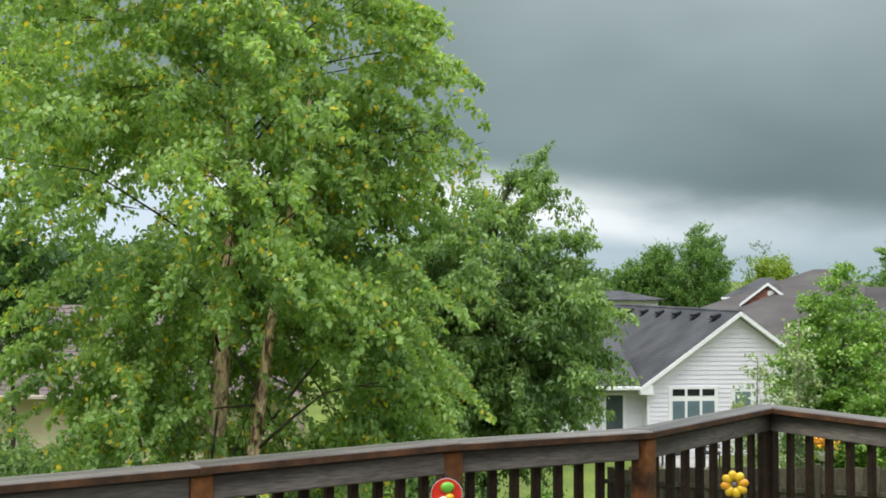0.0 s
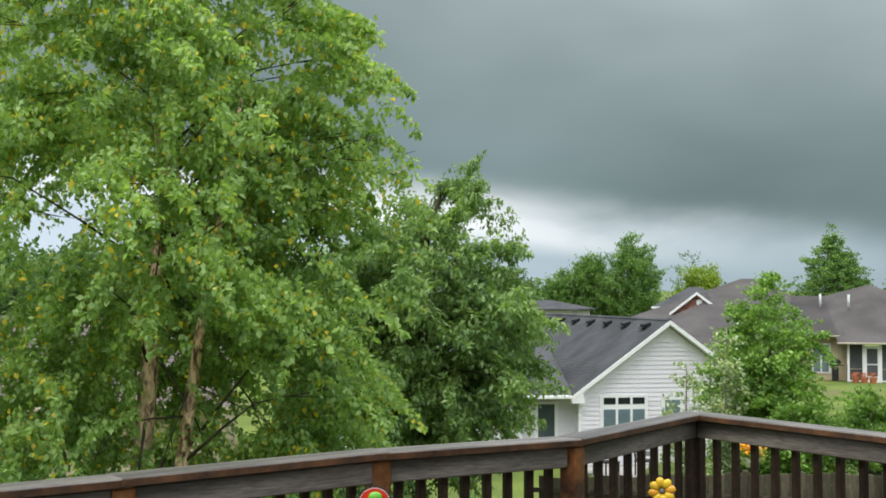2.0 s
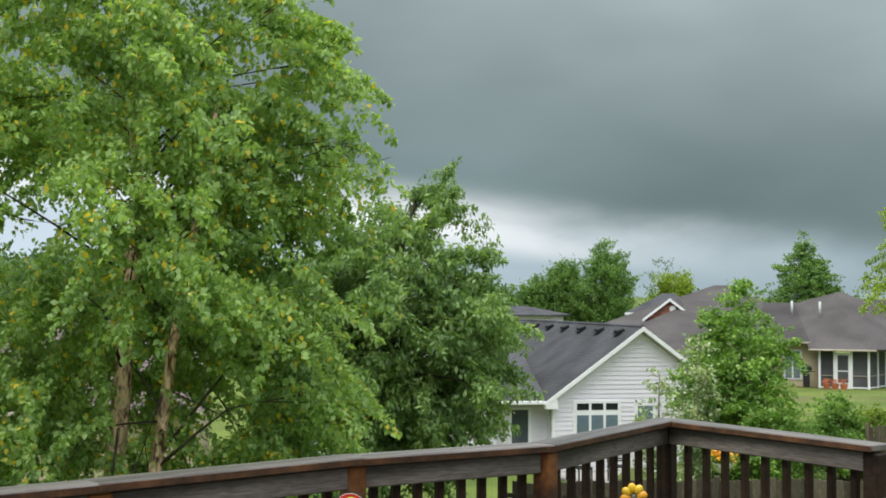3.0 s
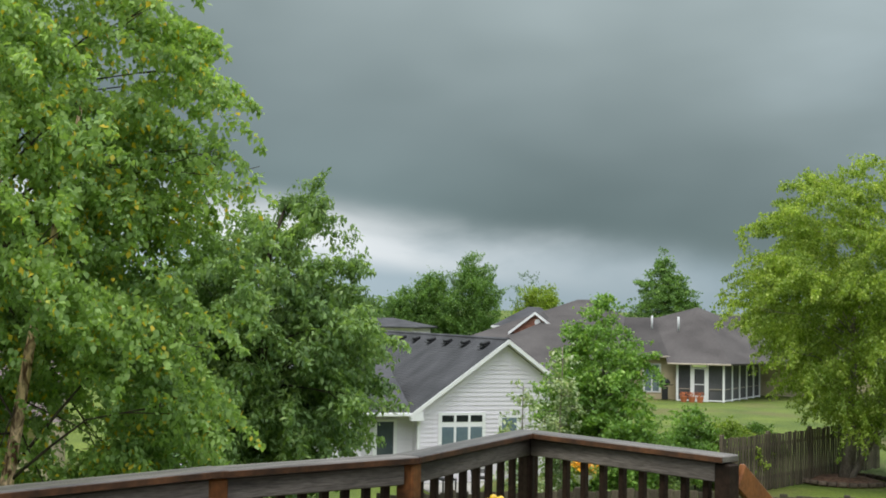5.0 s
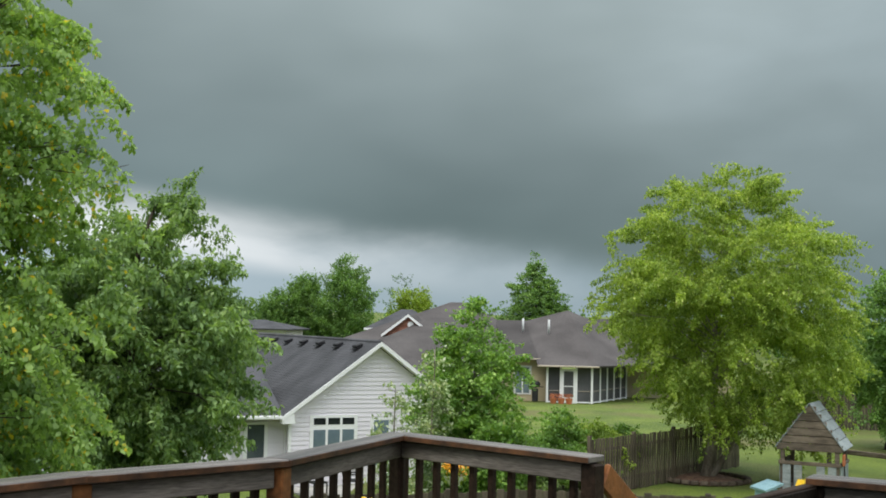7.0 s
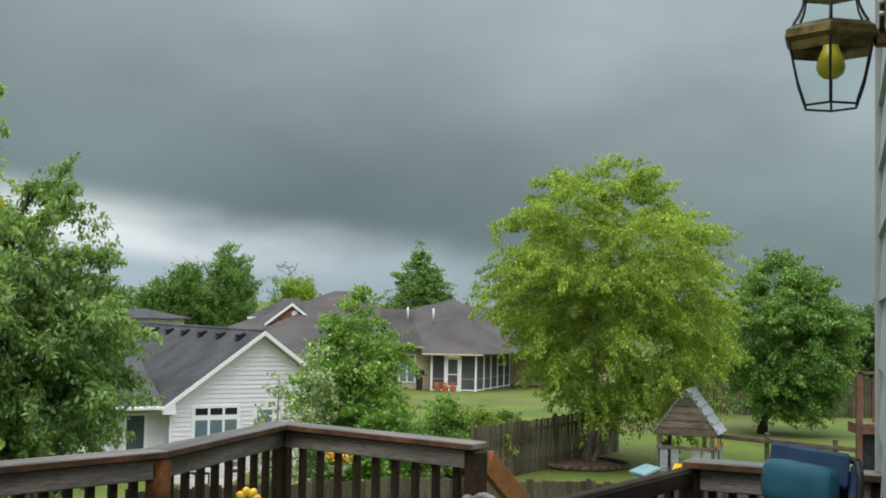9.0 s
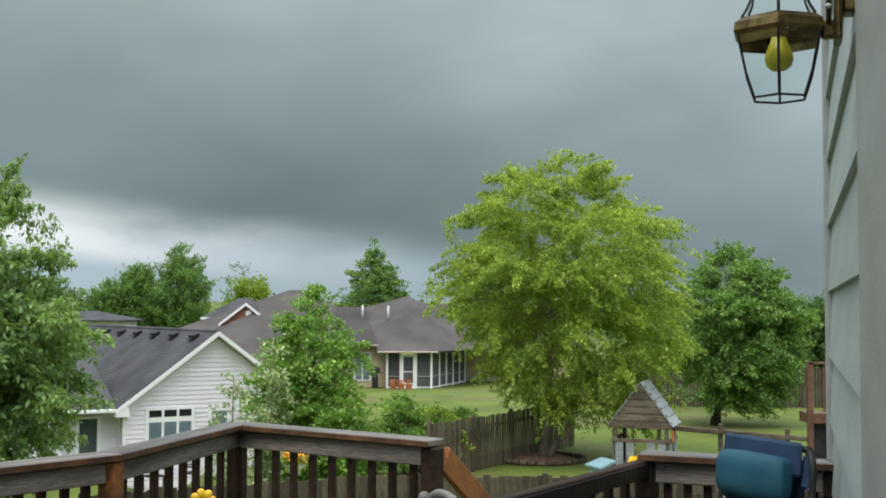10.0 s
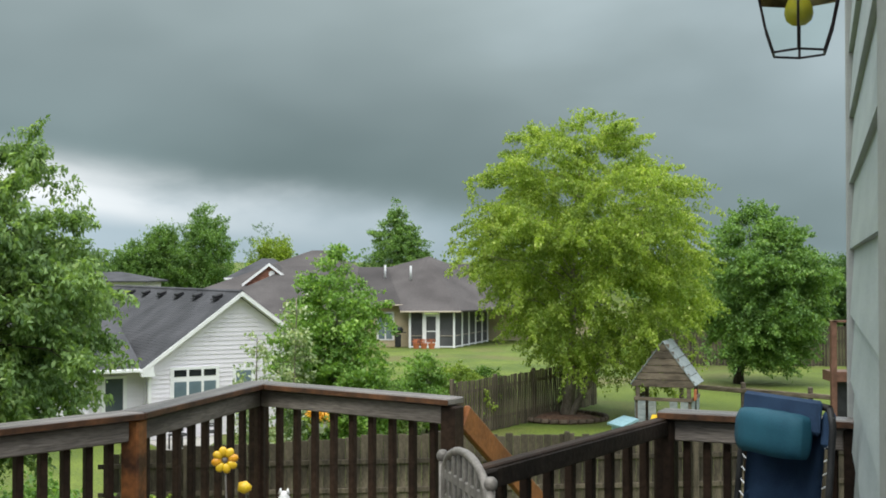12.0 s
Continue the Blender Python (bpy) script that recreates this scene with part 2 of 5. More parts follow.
M = {
    "rail": surface("stained deck timber", (0.020, 0.013, 0.009), (0.055, 0.032, 0.020), 3.0, 0.7, 40, (1, 1, 1), 0.4, 0.4, spec=0.15),
    "rail_grey": surface("weathered deck board", (0.062, 0.052, 0.045), (0.27, 0.232, 0.205), 2.5, 0.6, 30, (0.5, 4, 4), 0.5, 0.4),
    "rail_top": surface("wet weathered cap", (0.07, 0.06, 0.055), (0.20, 0.175, 0.16), 3.0, 0.38, 30, (0.6, 5, 5), 0.4, 0.3, spec=0.5),
    "rail_black": surface("blackened timber", (0.011, 0.008, 0.006), (0.032, 0.023, 0.018), 3.0, 0.7, 40, (1, 1, 1), 0.4, 0.4, spec=0.12),
    "edge_worn": surface("worn cap edge", (0.035, 0.022, 0.016), (0.17, 0.075, 0.034), 6.0, 0.5, 40, (1, 1, 1), 0.3, 0.3),
    "cedar_dark": surface("worn red stain", (0.05, 0.022, 0.012), (0.29, 0.11, 0.034), 5.0, 0.5, 40, (1, 1, 1), 0.3, 0.25),
    "cedar": surface("red stained timber", (0.16, 0.055, 0.018), (0.34, 0.125, 0.035), 3.0, 0.5, 40, (1, 1, 1), 0.3, 0.25),
    "deck": surface("deck boards", (0.07, 0.05, 0.04), (0.17, 0.13, 0.10), 2.0, 0.6, 30, (4, 0.5, 4), 0.4, 0.3),
    "fence": surface("grey fence board", (0.075, 0.060, 0.044), (0.21, 0.172, 0.12), 2.0, 0.85, 30, (4, 4, 0.6), 0.4, 0.45),
    # the grey fence boards again, shade on the crossing fence put into the colour
    "fence_mid": surface("shaded fence board", (0.055, 0.045, 0.033), (0.165, 0.135, 0.095), 2.0, 0.85, 30, (4, 4, 0.6), 0.4, 0.45),
    "fence_dark": surface("dark fence board", (0.042, 0.034, 0.025), (0.12, 0.097, 0.068), 2.0, 0.85, 30, (4, 4, 0.6), 0.4, 0.4),
    "siding_white": surface("white vinyl siding", (0.73, 0.69, 0.755), (0.80, 0.76, 0.82), 0.8, 0.55, 20, (1, 1, 1), 0.05, 0.05),
    "trim_white": surface("white trim", (0.78, 0.78, 0.79), (0.86, 0.86, 0.86), 1.0, 0.45, 20, (1, 1, 1), 0.05, 0.04),
    "siding_grey": surface("pale grey siding", (0.35, 0.40, 0.405), (0.43, 0.48, 0.48), 1.5, 0.5, 25, (1, 1, 4), 0.1, 0.08),
    "trim_grey": surface("grey corner board", (0.31, 0.32, 0.31), (0.38, 0.39, 0.38), 1.5, 0.5, 25, (1, 1, 4), 0.1, 0.06),
    "shingle": surface("charcoal shingles", (0.055, 0.056, 0.062), (0.10, 0.10, 0.11), 0.7, 0.9, 26, (1, 1, 1), 0.6, 0.3),
    "shingle_brown": surface("brown shingles", (0.068, 0.060, 0.059), (0.105, 0.094, 0.092), 0.5, 0.9, 18, (1, 1, 1), 0.6, 0.3),
    "shingle_red": surface("mauve brown shingles", (0.17, 0.13, 0.13), (0.27, 0.21, 0.21), 0.5, 0.9, 18, (1, 1, 1), 0.6, 0.3),
    "vent": surface("black vent", (0.012, 0.012, 0.014), (0.03, 0.03, 0.034), 3, 0.6, 30),
    "tan": surface("tan siding", (0.56, 0.46, 0.30), (0.66, 0.55, 0.37), 0.6, 0.7, 20, (1, 1, 3), 0.1, 0.08),
    "brick": surface("red brick", (0.25, 0.10, 0.07), (0.40, 0.19, 0.13), 3.0, 0.9, 30, (1, 1, 4), 0.4, 0.2),
    "pane": surface("window glass", (0.10, 0.145, 0.175), (0.20, 0.26, 0.30), 0.9, 0.08, 30, (1, 1, 1), 0.0, 0.1, spec=0.8),
    "pane_dark": surface("dark window glass", (0.012, 0.014, 0.016), (0.03, 0.034, 0.038), 0.9, 0.1, 30, (1, 1, 1), 0.0, 0.1, spec=0.6),
    "pane_shade": surface("shaded window glass", (0.045, 0.06, 0.065), (0.09, 0.11, 0.12), 0.9, 0.08, 30, (1, 1, 1), 0.0, 0.1, spec=0.7),
    "trim_tan": surface("tan painted gutter", (0.40, 0.34, 0.27), (0.50, 0.43, 0.35), 1.0, 0.5, 20, (1, 1, 1), 0.05, 0.06),
    "cedar_faded": surface("faded red stain", (0.13, 0.062, 0.042), (0.24, 0.12, 0.085), 4.0, 0.6, 40, (1, 1, 1), 0.3, 0.25),
    "screen": surface("insect screen", (0.045, 0.048, 0.05), (0.10, 0.10, 0.105), 0.7, 0.7, 40, (1, 1, 1), 0.1, 0.2),
    "stone": surface("stone edging", (0.075, 0.055, 0.042), (0.17, 0.13, 0.10), 4, 0.9, 30, (1, 1, 1), 0.5, 0.3),
    "mulch": surface("red mulch", (0.09, 0.05, 0.035), (0.22, 0.13, 0.09), 9, 0.95, 60, (1, 1, 1), 0.8, 0.4),
    "concrete": surface("concrete", (0.36, 0.34, 0.31), (0.46, 0.44, 0.41), 1.5, 0.85, 40, (1, 1, 1), 0.2, 0.1),
    "brass": surface("aged brass", (0.085, 0.06, 0.025), (0.21, 0.155, 0.06), 25, 0.38, 90, (1, 1, 1), 0.15, 0.2, metal=0.85, spec=0.5),
    "lead": surface("dark lead came", (0.02, 0.017, 0.02), (0.05, 0.04, 0.045), 25, 0.5, 90, (1, 1, 1), 0.1, 0.2, metal=0.6),
    "bulb": surface("yellow bulb glass", (0.33, 0.30, 0.02), (0.42, 0.39, 0.04), 8, 0.25, 60, (1, 1, 1), 0.0, 0.05, spec=0.5),
    "canvas": surface("navy sling fabric", (0.020, 0.045, 0.10), (0.035, 0.075, 0.15), 6, 0.8, 220, (1, 1, 1), 0.3, 0.2),
    "pillow": surface("teal blue pillow", (0.011, 0.07, 0.11), (0.022, 0.115, 0.165), 5, 0.7, 160, (1, 1, 1), 0.08, 0.15),
    "black_metal": surface("black metal", (0.014, 0.014, 0.015), (0.035, 0.035, 0.036), 10, 0.5, 80, (1, 1, 1), 0.1, 0.2),
    "cast": surface("grey cast metal", (0.15, 0.137, 0.125), (0.26, 0.24, 0.22), 18, 0.55, 90, (1, 1, 1), 0.3, 0.2, metal=0.2),
    "galv": surface("galvanised pipe", (0.55, 0.56, 0.57), (0.72, 0.73, 0.74), 6, 0.5, 60, (1, 1, 1), 0.1, 0.1),
    "yellow": surface("yellow enamel", (0.70, 0.40, 0.02), (0.85, 0.58, 0.03), 12, 0.3, 60, (1, 1, 1), 0.1, 0.1, spec=0.5),
    "orange": surface("orange enamel", (0.74, 0.30, 0.015), (0.84, 0.42, 0.03), 12, 0.3, 60, (1, 1, 1), 0.1, 0.1, spec=0.5),
    "red": surface("red enamel", (0.62, 0.02, 0.012), (0.80, 0.05, 0.02), 12, 0.3, 60, (1, 1, 1), 0.1, 0.1, spec=0.5),
    "green": surface("green enamel", (0.12, 0.42, 0.03), (0.22, 0.58, 0.06), 12, 0.3, 60, (1, 1, 1), 0.1, 0.1, spec=0.5),
    "white": surface("white enamel", (0.75, 0.75, 0.74), (0.85, 0.85, 0.84), 12, 0.3, 60, (1, 1, 1), 0.1, 0.1, spec=0.5),
    "play_roof": surface("silver grey plank", (0.20, 0.23, 0.235), (0.34, 0.38, 0.385), 3, 0.7, 30, (1, 4, 4), 0.3, 0.2),
    "play_wood": surface("brown plank", (0.10, 0.078, 0.06), (0.22, 0.175, 0.135), 3, 0.8, 30, (1, 4, 4), 0.4, 0.35),
    "terracotta": surface("terracotta", (0.50, 0.15, 0.06), (0.62, 0.22, 0.10), 5, 0.8, 40),
    "aqua": surface("pale blue plastic", (0.24, 0.40, 0.46), (0.32, 0.50, 0.56), 5, 0.4, 40),
    "bark": mat("river birch bark", bark_build),
    "bark_dark": surface("dark bark", (0.035, 0.027, 0.02), (0.10, 0.08, 0.06), 5, 0.9, 40, (1, 1, 0.4), 0.8, 0.3),
    "bark_grey": surface("grey bark", (0.18, 0.15, 0.12), (0.36, 0.31, 0.26), 5, 0.9, 40, (1, 1, 0.4), 0.8, 0.3),
    "glass": mat("clear glass", glass_build),
    "grass": mat("lawn", grass_build),
    "leaf_birch": leaf_mat("birch leaves", (0.185, 0.295, 0.105), (0.42, 0.575, 0.23), (0.78, 0.58, 0.07), 0.04, 0.46),
    "leaf_dark": leaf_mat("deep green leaves", (0.085, 0.155, 0.05), (0.245, 0.36, 0.12), (0.34, 0.43, 0.17), 0.06, 0.38),
    "leaf_deep": leaf_mat("dull deep green leaves", (0.115, 0.198, 0.08), (0.295, 0.425, 0.18), (0.38, 0.49, 0.23), 0.06, 0.44),
    "leaf_lime": leaf_mat("yellow green leaves", (0.178, 0.268, 0.045), (0.405, 0.512, 0.125), (0.53, 0.59, 0.2), 0.08, 0.47),
    "leaf_mid": leaf_mat("mid green leaves", (0.09, 0.185, 0.05), (0.235, 0.38, 0.12), (0.32, 0.45, 0.16), 0.06, 0.38),
    "leaf_vivid": leaf_mat("vivid green leaves", (0.11, 0.225, 0.05), (0.30, 0.47, 0.125), (0.40, 0.54, 0.19), 0.06, 0.42),
    "leaf_pale": leaf_mat("pale leaves", (0.16, 0.24, 0.11), (0.4, 0.48, 0.3), (0.6, 0.64, 0.52), 0.18, 0.35),
    "leaf_far": leaf_mat("far woods leaves", (0.06, 0.125, 0.045), (0.13, 0.235, 0.08), (0.18, 0.27, 0.09), 0.06, 0.3),
    "leaf_olive": leaf_mat("olive leaves", (0.171, 0.264, 0.034), (0.341, 0.449, 0.062), (0.28, 0.33, 0.05), 0.06, 0.3),
}


# ---- building helpers ----
def empty(name, loc=(0, 0, 0), rz=0.0):
    ob = new(name)
    ob.empty_display_size = 0.1
    ob.matrix_world = pose(*loc, 0, 0, rz)
    return ob


def as_mesh(bm, name="mesh", smooth=False):
    me = bpy.data.meshes.new(name)
    bm.to_mesh(me)
    bm.free()
    if smooth:
        for f in me.polygons:
            f.use_smooth = True
    return me


def child(name, me, material, parent, m=None, label=""):
    """A mesh as one part under a thing, at the pose m in the thing's own space."""
    ob = new(name, me)
    if material is not None and not me.materials:
        me.materials.append(material)
    if parent is not None:
        ob.parent = parent
    if m is not None:
        ob.matrix_basis = m
    return tagged(ob, label) if label else ob


def part(name, bm, material, parent, label="", smooth=False):
    return child(name, as_mesh(bm, name, smooth), material, parent, None, label)


def box(bm, size, m=None, bevel=0.0):
    """A box of that size centred on m."""
    r = bmesh.ops.create_cube(bm, size=1.0, matrix=(m or Matrix()) @ Matrix.Diagonal((*size, 1)))
    if bevel:
        es = list({e for v in r["verts"] for e in v.link_edges})
        bmesh.ops.bevel(bm, geom=es, offset=bevel, segments=1, affect="EDGES")
    return bm


def box_mesh(size, bevel=0.0, name="box"):
    return as_mesh(box(bmesh.new(), size, None, bevel), name)


def along(a, b, up=(0, 0, 1)):
    """The pose half way from a to b, with x along the way."""
    a, b = Vector(a), Vector(b)
    x = (b - a).normalized()
    y = Vector(up).cross(x).normalized()
    z = x.cross(y)
    m = Matrix((x, y, z)).transposed().to_4x4()
    m.translation = (a + b) / 2
    return m


def prism(bm, outline, depth, m=None):
    """A flat outline in x and z, given thickness along y from 0 to depth."""
    m = m or Matrix()
    front = [bm.verts.new(m @ Vector((x, 0, z))) for x, z in outline]
    back = [bm.verts.new(m @ Vector((x, depth, z))) for x, z in outline]
    n = len(outline)
    bm.faces.new(front)
    bm.faces.new(back[::-1])
    for i in range(n):
        bm.faces.new((front[i], back[i], back[(i + 1) % n], front[(i + 1) % n]))
    bmesh.ops.recalc_face_normals(bm, faces=bm.faces[:])
    return bm


def slab(bm, corners, thick):
    """A sheet through corners in order, thickened along its normal."""
    p = [Vector(c) for c in corners]
    nrm = (p[1] - p[0]).cross(p[2] - p[0]).normalized() * thick
    top = [bm.verts.new(v) for v in p]
    low = [bm.verts.new(v - nrm) for v in p]
    n = len(p)
    bm.faces.new(top)
    bm.faces.new(low[::-1])
    for i in range(n):
        bm.faces.new((top[i], low[i], low[(i + 1) % n], top[(i + 1) % n]))
    bmesh.ops.recalc_face_normals(bm, faces=bm.faces[:])
    return bm


def tube(bm, pts, radii, sides=8):
    """A tapered tube along pts."""
    rings = []
    pts = [Vector(p) for p in pts]
    for i, p in enumerate(pts):
        d = (pts[min(i + 1, len(pts) - 1)] - pts[max(i - 1, 0)]).normalized()
        a = d.cross(Vector((0.31, 0.95, 0.05))).normalized()
        b = d.cross(a)
        rings.append([bm.verts.new(p + (a * math.cos(2 * math.pi * k / sides) + b * math.sin(2 * math.pi * k / sides)) * radii[i]) for k in range(sides)])
    for r, s in zip(rings, rings[1:]):
        for k in range(sides):
            bm.faces.new((r[k], r[(k + 1) % sides], s[(k + 1) % sides], s[k]))
    bm.faces.new(rings[0][::-1])
    bm.faces.new(rings[-1])
    return bm


def ball(bm, m, u=10, v=7):
    bmesh.ops.create_uvsphere(bm, u_segments=u, v_segments=v, radius=1.0, matrix=m)
    return bm


# ---- ground ----
def ground_z(x, y):
    z = -3.0 - 0.9 * min(max((-x - 1.0) / 6.0, 0.0), 1.0) * min(max((y - 18) / 10, 0.0), 1.0)
    z += 0.9 * min(max((y - 42) / 20, 0.0), 1.0) * min(max((-x - 1.0) / 6.0, 0.0), 1.0)
    z += max(0.0, y - 90) * 0.012
    return z + 0.10 * noise.noise(Vector((x * 0.12, y * 0.12, 0.3)))


def build_ground():
    xs = sorted({*range(-60, 61, 2), *range(-600, 601, 60)})
    ys = sorted({*range(-40, 121, 2), *range(-300, 901, 60)})
    verts = [(x, y, ground_z(x, y)) for y in ys for x in xs]
    w = len(xs)
    faces = [(j * w + i, j * w + i + 1, (j + 1) * w + i + 1, (j + 1) * w + i) for j in range(len(ys) - 1) for i in range(w - 1)]
    me = bpy.data.meshes.new("ground")
    me.from_pydata(verts, [], faces)
    for f in me.polygons:
        f.use_smooth = True
    tagged(child("ground", me, M["grass"], None), "damp green mown lawn of the back yards", "lawn", kind="structure")


build_ground()


# ---- trees ----
def leaves_mesh(name, centres, radii, count, size, droop, seed, spray=0.0, sag=1.0, rise=1.75, tight=1.0, width=0.33, patchy=0.0):
    """Leaves scattered through clumps: each one a small folded blade, islands of their own."""
    rng = np.random.default_rng(seed)
    c, r = np.asarray(centres), np.asarray(radii)
    weight = r[:, 0] ** 2 * np.exp(patchy * rng.normal(size=len(c)))
    pick = rng.choice(len(c), count, p=weight / weight.sum())
    d = rng.normal(size=(count, 3))
    d /= np.linalg.norm(d, axis=1)[:, None]
    if spray:
        # each clump is a few drooping sprays that point away from the tree's axis
        k = 3
        out = np.repeat(c[:, None, :], k, 1) * np.array([1.0, 1.0, 0.0])
        out /= np.linalg.norm(out, axis=2)[:, :, None] + 0.15
        out += rng.normal(size=out.shape) * np.array([0.55, 0.55, 0.25])
        out /= np.linalg.norm(out, axis=2)[:, :, None]
        lift = rng.normal(size=out.shape) * r[:, None, :] * 0.45
        which = rng.integers(0, k, count)
        s = rng.uniform(-0.9, 1.0, count)[:, None]
        length = r[pick] * spray
        p = c[pick] + lift[pick, which] + out[pick, which] * s * length + d * (rng.random(count) ** 0.6)[:, None] * r[pick] * (0.50 - 0.28 * s) * tight
        hf = (c[pick, 2] - c[:, 2].min()) / (np.ptp(c[:, 2]) + 1e-6)
        p[:, 2] -= 0.30 * length[:, 0] * (s[:, 0] + 0.6) ** 2 * sag * (1.25 - rise * hf)
    else:
        p = c[pick] + d * (rng.random(count) ** 0.5)[:, None] * r[pick]
    a = rng.normal(size=(count, 3)) * 0.75
    a[:, 2] -= droop
    a /= np.linalg.norm(a, axis=1)[:, None]
    b = np.cross(a, rng.normal(size=(count, 3)) * 0.6 + np.array([0, 0, 1.0]))
    b /= np.linalg.norm(b, axis=1)[:, None]
    n = np.cross(a, b)
    n *= np.sign(n[:, 2:3] + 1e-9)
    s = (size * rng.uniform(0.65, 1.3, count))[:, None]
    v = np.empty((count, 4, 3))
    v[:, 0] = p
    v[:, 1] = p + a * s * 0.45 + b * s * width + n * s * 0.10
    v[:, 2] = p + a * s
    v[:, 3] = p + a * s * 0.45 - b * s * width + n * s * 0.10
    me = bpy.data.meshes.new(name)
    me.vertices.add(count * 4)
    me.loops.add(count * 4)
    me.polygons.add(count)
    me.vertices.foreach_set("co", v.ravel())
    me.loops.foreach_set("vertex_index", np.arange(count * 4))
    me.polygons.foreach_set("loop_start", np.arange(count) * 4)
    me.update(calc_edges=True)
    return me


def tree(name, label, at, trunk_r, trunk_top, profile, leaf, bark, count, size, clumps=130, clump=0.6, droop=0.5, seed=1,
         stems=((0, 0, 1.0),), group="", flat=0.8, limb_share=0.45, lean=(0, 0), hollow=0.45, category="tree", gaps=(), limb_bark="", spray=1.3, sag=1.0, holes=(-0.22, 0.9), rise=1.75, tight=1.0, width=0.33, patchy=0.0):
    """A tree: trunk or stems, limbs out to its clumps of leaves, and the leaves.
    profile: rows (height over the foot, crown radius, x offset, y offset) from low to high."""
    rnd = random.Random(seed)
    x0, y0 = at
    z0 = ground_z(x0, y0) - 0.05
    top = empty(name, (x0, y0, z0))
    hs = [r[0] for r in profile]

    def crown(h):
        for lo, hi in zip(profile, profile[1:]):
            if h <= hi[0]:
                f = (h - lo[0]) / (hi[0] - lo[0])
                return [lo[i] + (hi[i] - lo[i]) * f for i in range(1, 4)]
        return profile[-1][1:]

    centres, radii = [], []
    weights = [(h, crown(h)[0]) for h in np.linspace(hs[0], hs[-1], 60)]
    for k in range(clumps):
        h = rnd.choices([w[0] for w in weights], [max(w[1], 0.05) ** 1.15 for w in weights])[0] + rnd.uniform(-0.1, 0.1)
        r, ox, oy = crown(min(max(h, hs[0]), hs[-1]))
        ang = rnd.uniform(0, 2 * math.pi)
        rag = 1 + 0.30 * noise.noise(Vector((math.cos(ang) * 1.7 + seed, math.sin(ang) * 1.7, h * 0.9)))
        cs = clump * rnd.uniform(0.5, 1.25) * (0.4 + 0.6 * min(1.0, r / max(w[1] for w in weights)))
        d = max(0.0, r * rag - 0.4 * cs) * (hollow + (1 - hollow) * rnd.random() ** 0.6)
        # open places in the crown
        if noise.noise(Vector((ox + math.cos(ang) * d, oy + math.sin(ang) * d, h * 1.3)) * holes[1] + Vector((seed * 3.1, 0, 0))) < holes[0]:
            continue
        # thin places in the foliage, each on one side of the tree: middle and half width in degrees, from and to height, share lost
        if any(g[2] < h < g[3] and abs((math.degrees(ang) - g[0] + 180) % 360 - 180) < g[1] and rnd.random() < g[4] for g in gaps):
            continue
        centres.append((ox + math.cos(ang) * d, oy + math.sin(ang) * d, h))
        radii.append((cs, cs, cs * flat))
    # stems
    stem_pts = []
    for si, (dx, dy, share) in enumerate(stems):
        n = 9
        pts, rad = [], []
        for i in range(n):
            f = i / (n - 1)
            h = trunk_top * share * f
            wob = 0.10 * trunk_top / 6
            _, cx, cy = crown(min(max(h, hs[0]), hs[-1]))
            pts.append((dx * f + cx * f * 0.6 + lean[0] * f + wob * noise.noise(Vector((seed, h * 0.6, si))) * min(1, f * 3) + si * trunk_r * 0.6,
                        dy * f + cy * f * 0.6 + lean[1] * f + wob * noise.noise(Vector((seed + 9, h * 0.6, si))) * min(1, f * 3), h))
            rad.append(trunk_r * (0.75 if si else 1.0) * (1.25 if i == 0 else 1.0) * (1 - 0.88 * f) + 0.006)
        part("trunk" if si == 0 else "stem", tube(bmesh.new(), pts, rad, 10), M[bark], top, smooth=True)
        stem_pts.append((pts, rad))
    # limbs from the stems out to the clumps, each with its twigs
    for k, c in enumerate(centres):
        if rnd.random() > limb_share * (0.3 if c[2] < 0.36 * trunk_top else 1.0):
            continue
        bm = bmesh.new()
        pts, rad = stem_pts[k % len(stem_pts)]
        if c[2] > pts[-1][2] + 0.3:
            pts, rad = stem_pts[0]
        want = c[2] - 0.55 * math.hypot(c[0], c[1]) * rnd.uniform(0.5, 1.0)
        want = min(max(want, pts[2][2] + rnd.uniform(0.0, 0.9) * pts[3][2]), pts[-1][2] * 0.97)
        i = max(j for j in range(len(pts) - 1) if pts[j][2] <= want)
        a, b = Vector(pts[i]).lerp(Vector(pts[i + 1]), (want - pts[i][2]) / (pts[i + 1][2] - pts[i][2])), Vector(c)
        mid = a.lerp(b, 0.5) + Vector((rnd.uniform(-.25, .25), rnd.uniform(-.25, .25), rnd.uniform(0.06, 0.2) * (b - a).length))
        flat_out = math.hypot(b.x - a.x, b.y - a.y)
        if flat_out > 1.0 and abs(b.z - a.z) < 0.3 * flat_out:
            continue
        r0 = max(0.007, rad[i] * rnd.uniform(0.12, 0.30))
        tube(bm, [a, a.lerp(mid, 0.55) + Vector((0, 0, 0.02)), mid, mid.lerp(b, 0.6), b], [r0, r0 * 0.75, r0 * 0.5, r0 * 0.3, 0.003], 5)
        for _ in range(3):
            e = b + Vector((rnd.uniform(-1, 1), rnd.uniform(-1, 1), rnd.uniform(-0.9, 0.5))) * radii[k][0]
            tube(bm, [mid.lerp(b, rnd.uniform(0.4, 0.95)), e], [r0 * 0.3 + 0.003, 0.003], 4)
        part("limb", bm, M[limb_bark or bark], top, smooth=True)
    crown_ob = child("crown", leaves_mesh(name + "_crown", centres, radii, count, size, droop, seed, spray, sag, rise, tight, width, patchy), M[leaf], top)
    tagged(crown_ob, kind="stuff")
    return tagged(top, label, category, group)


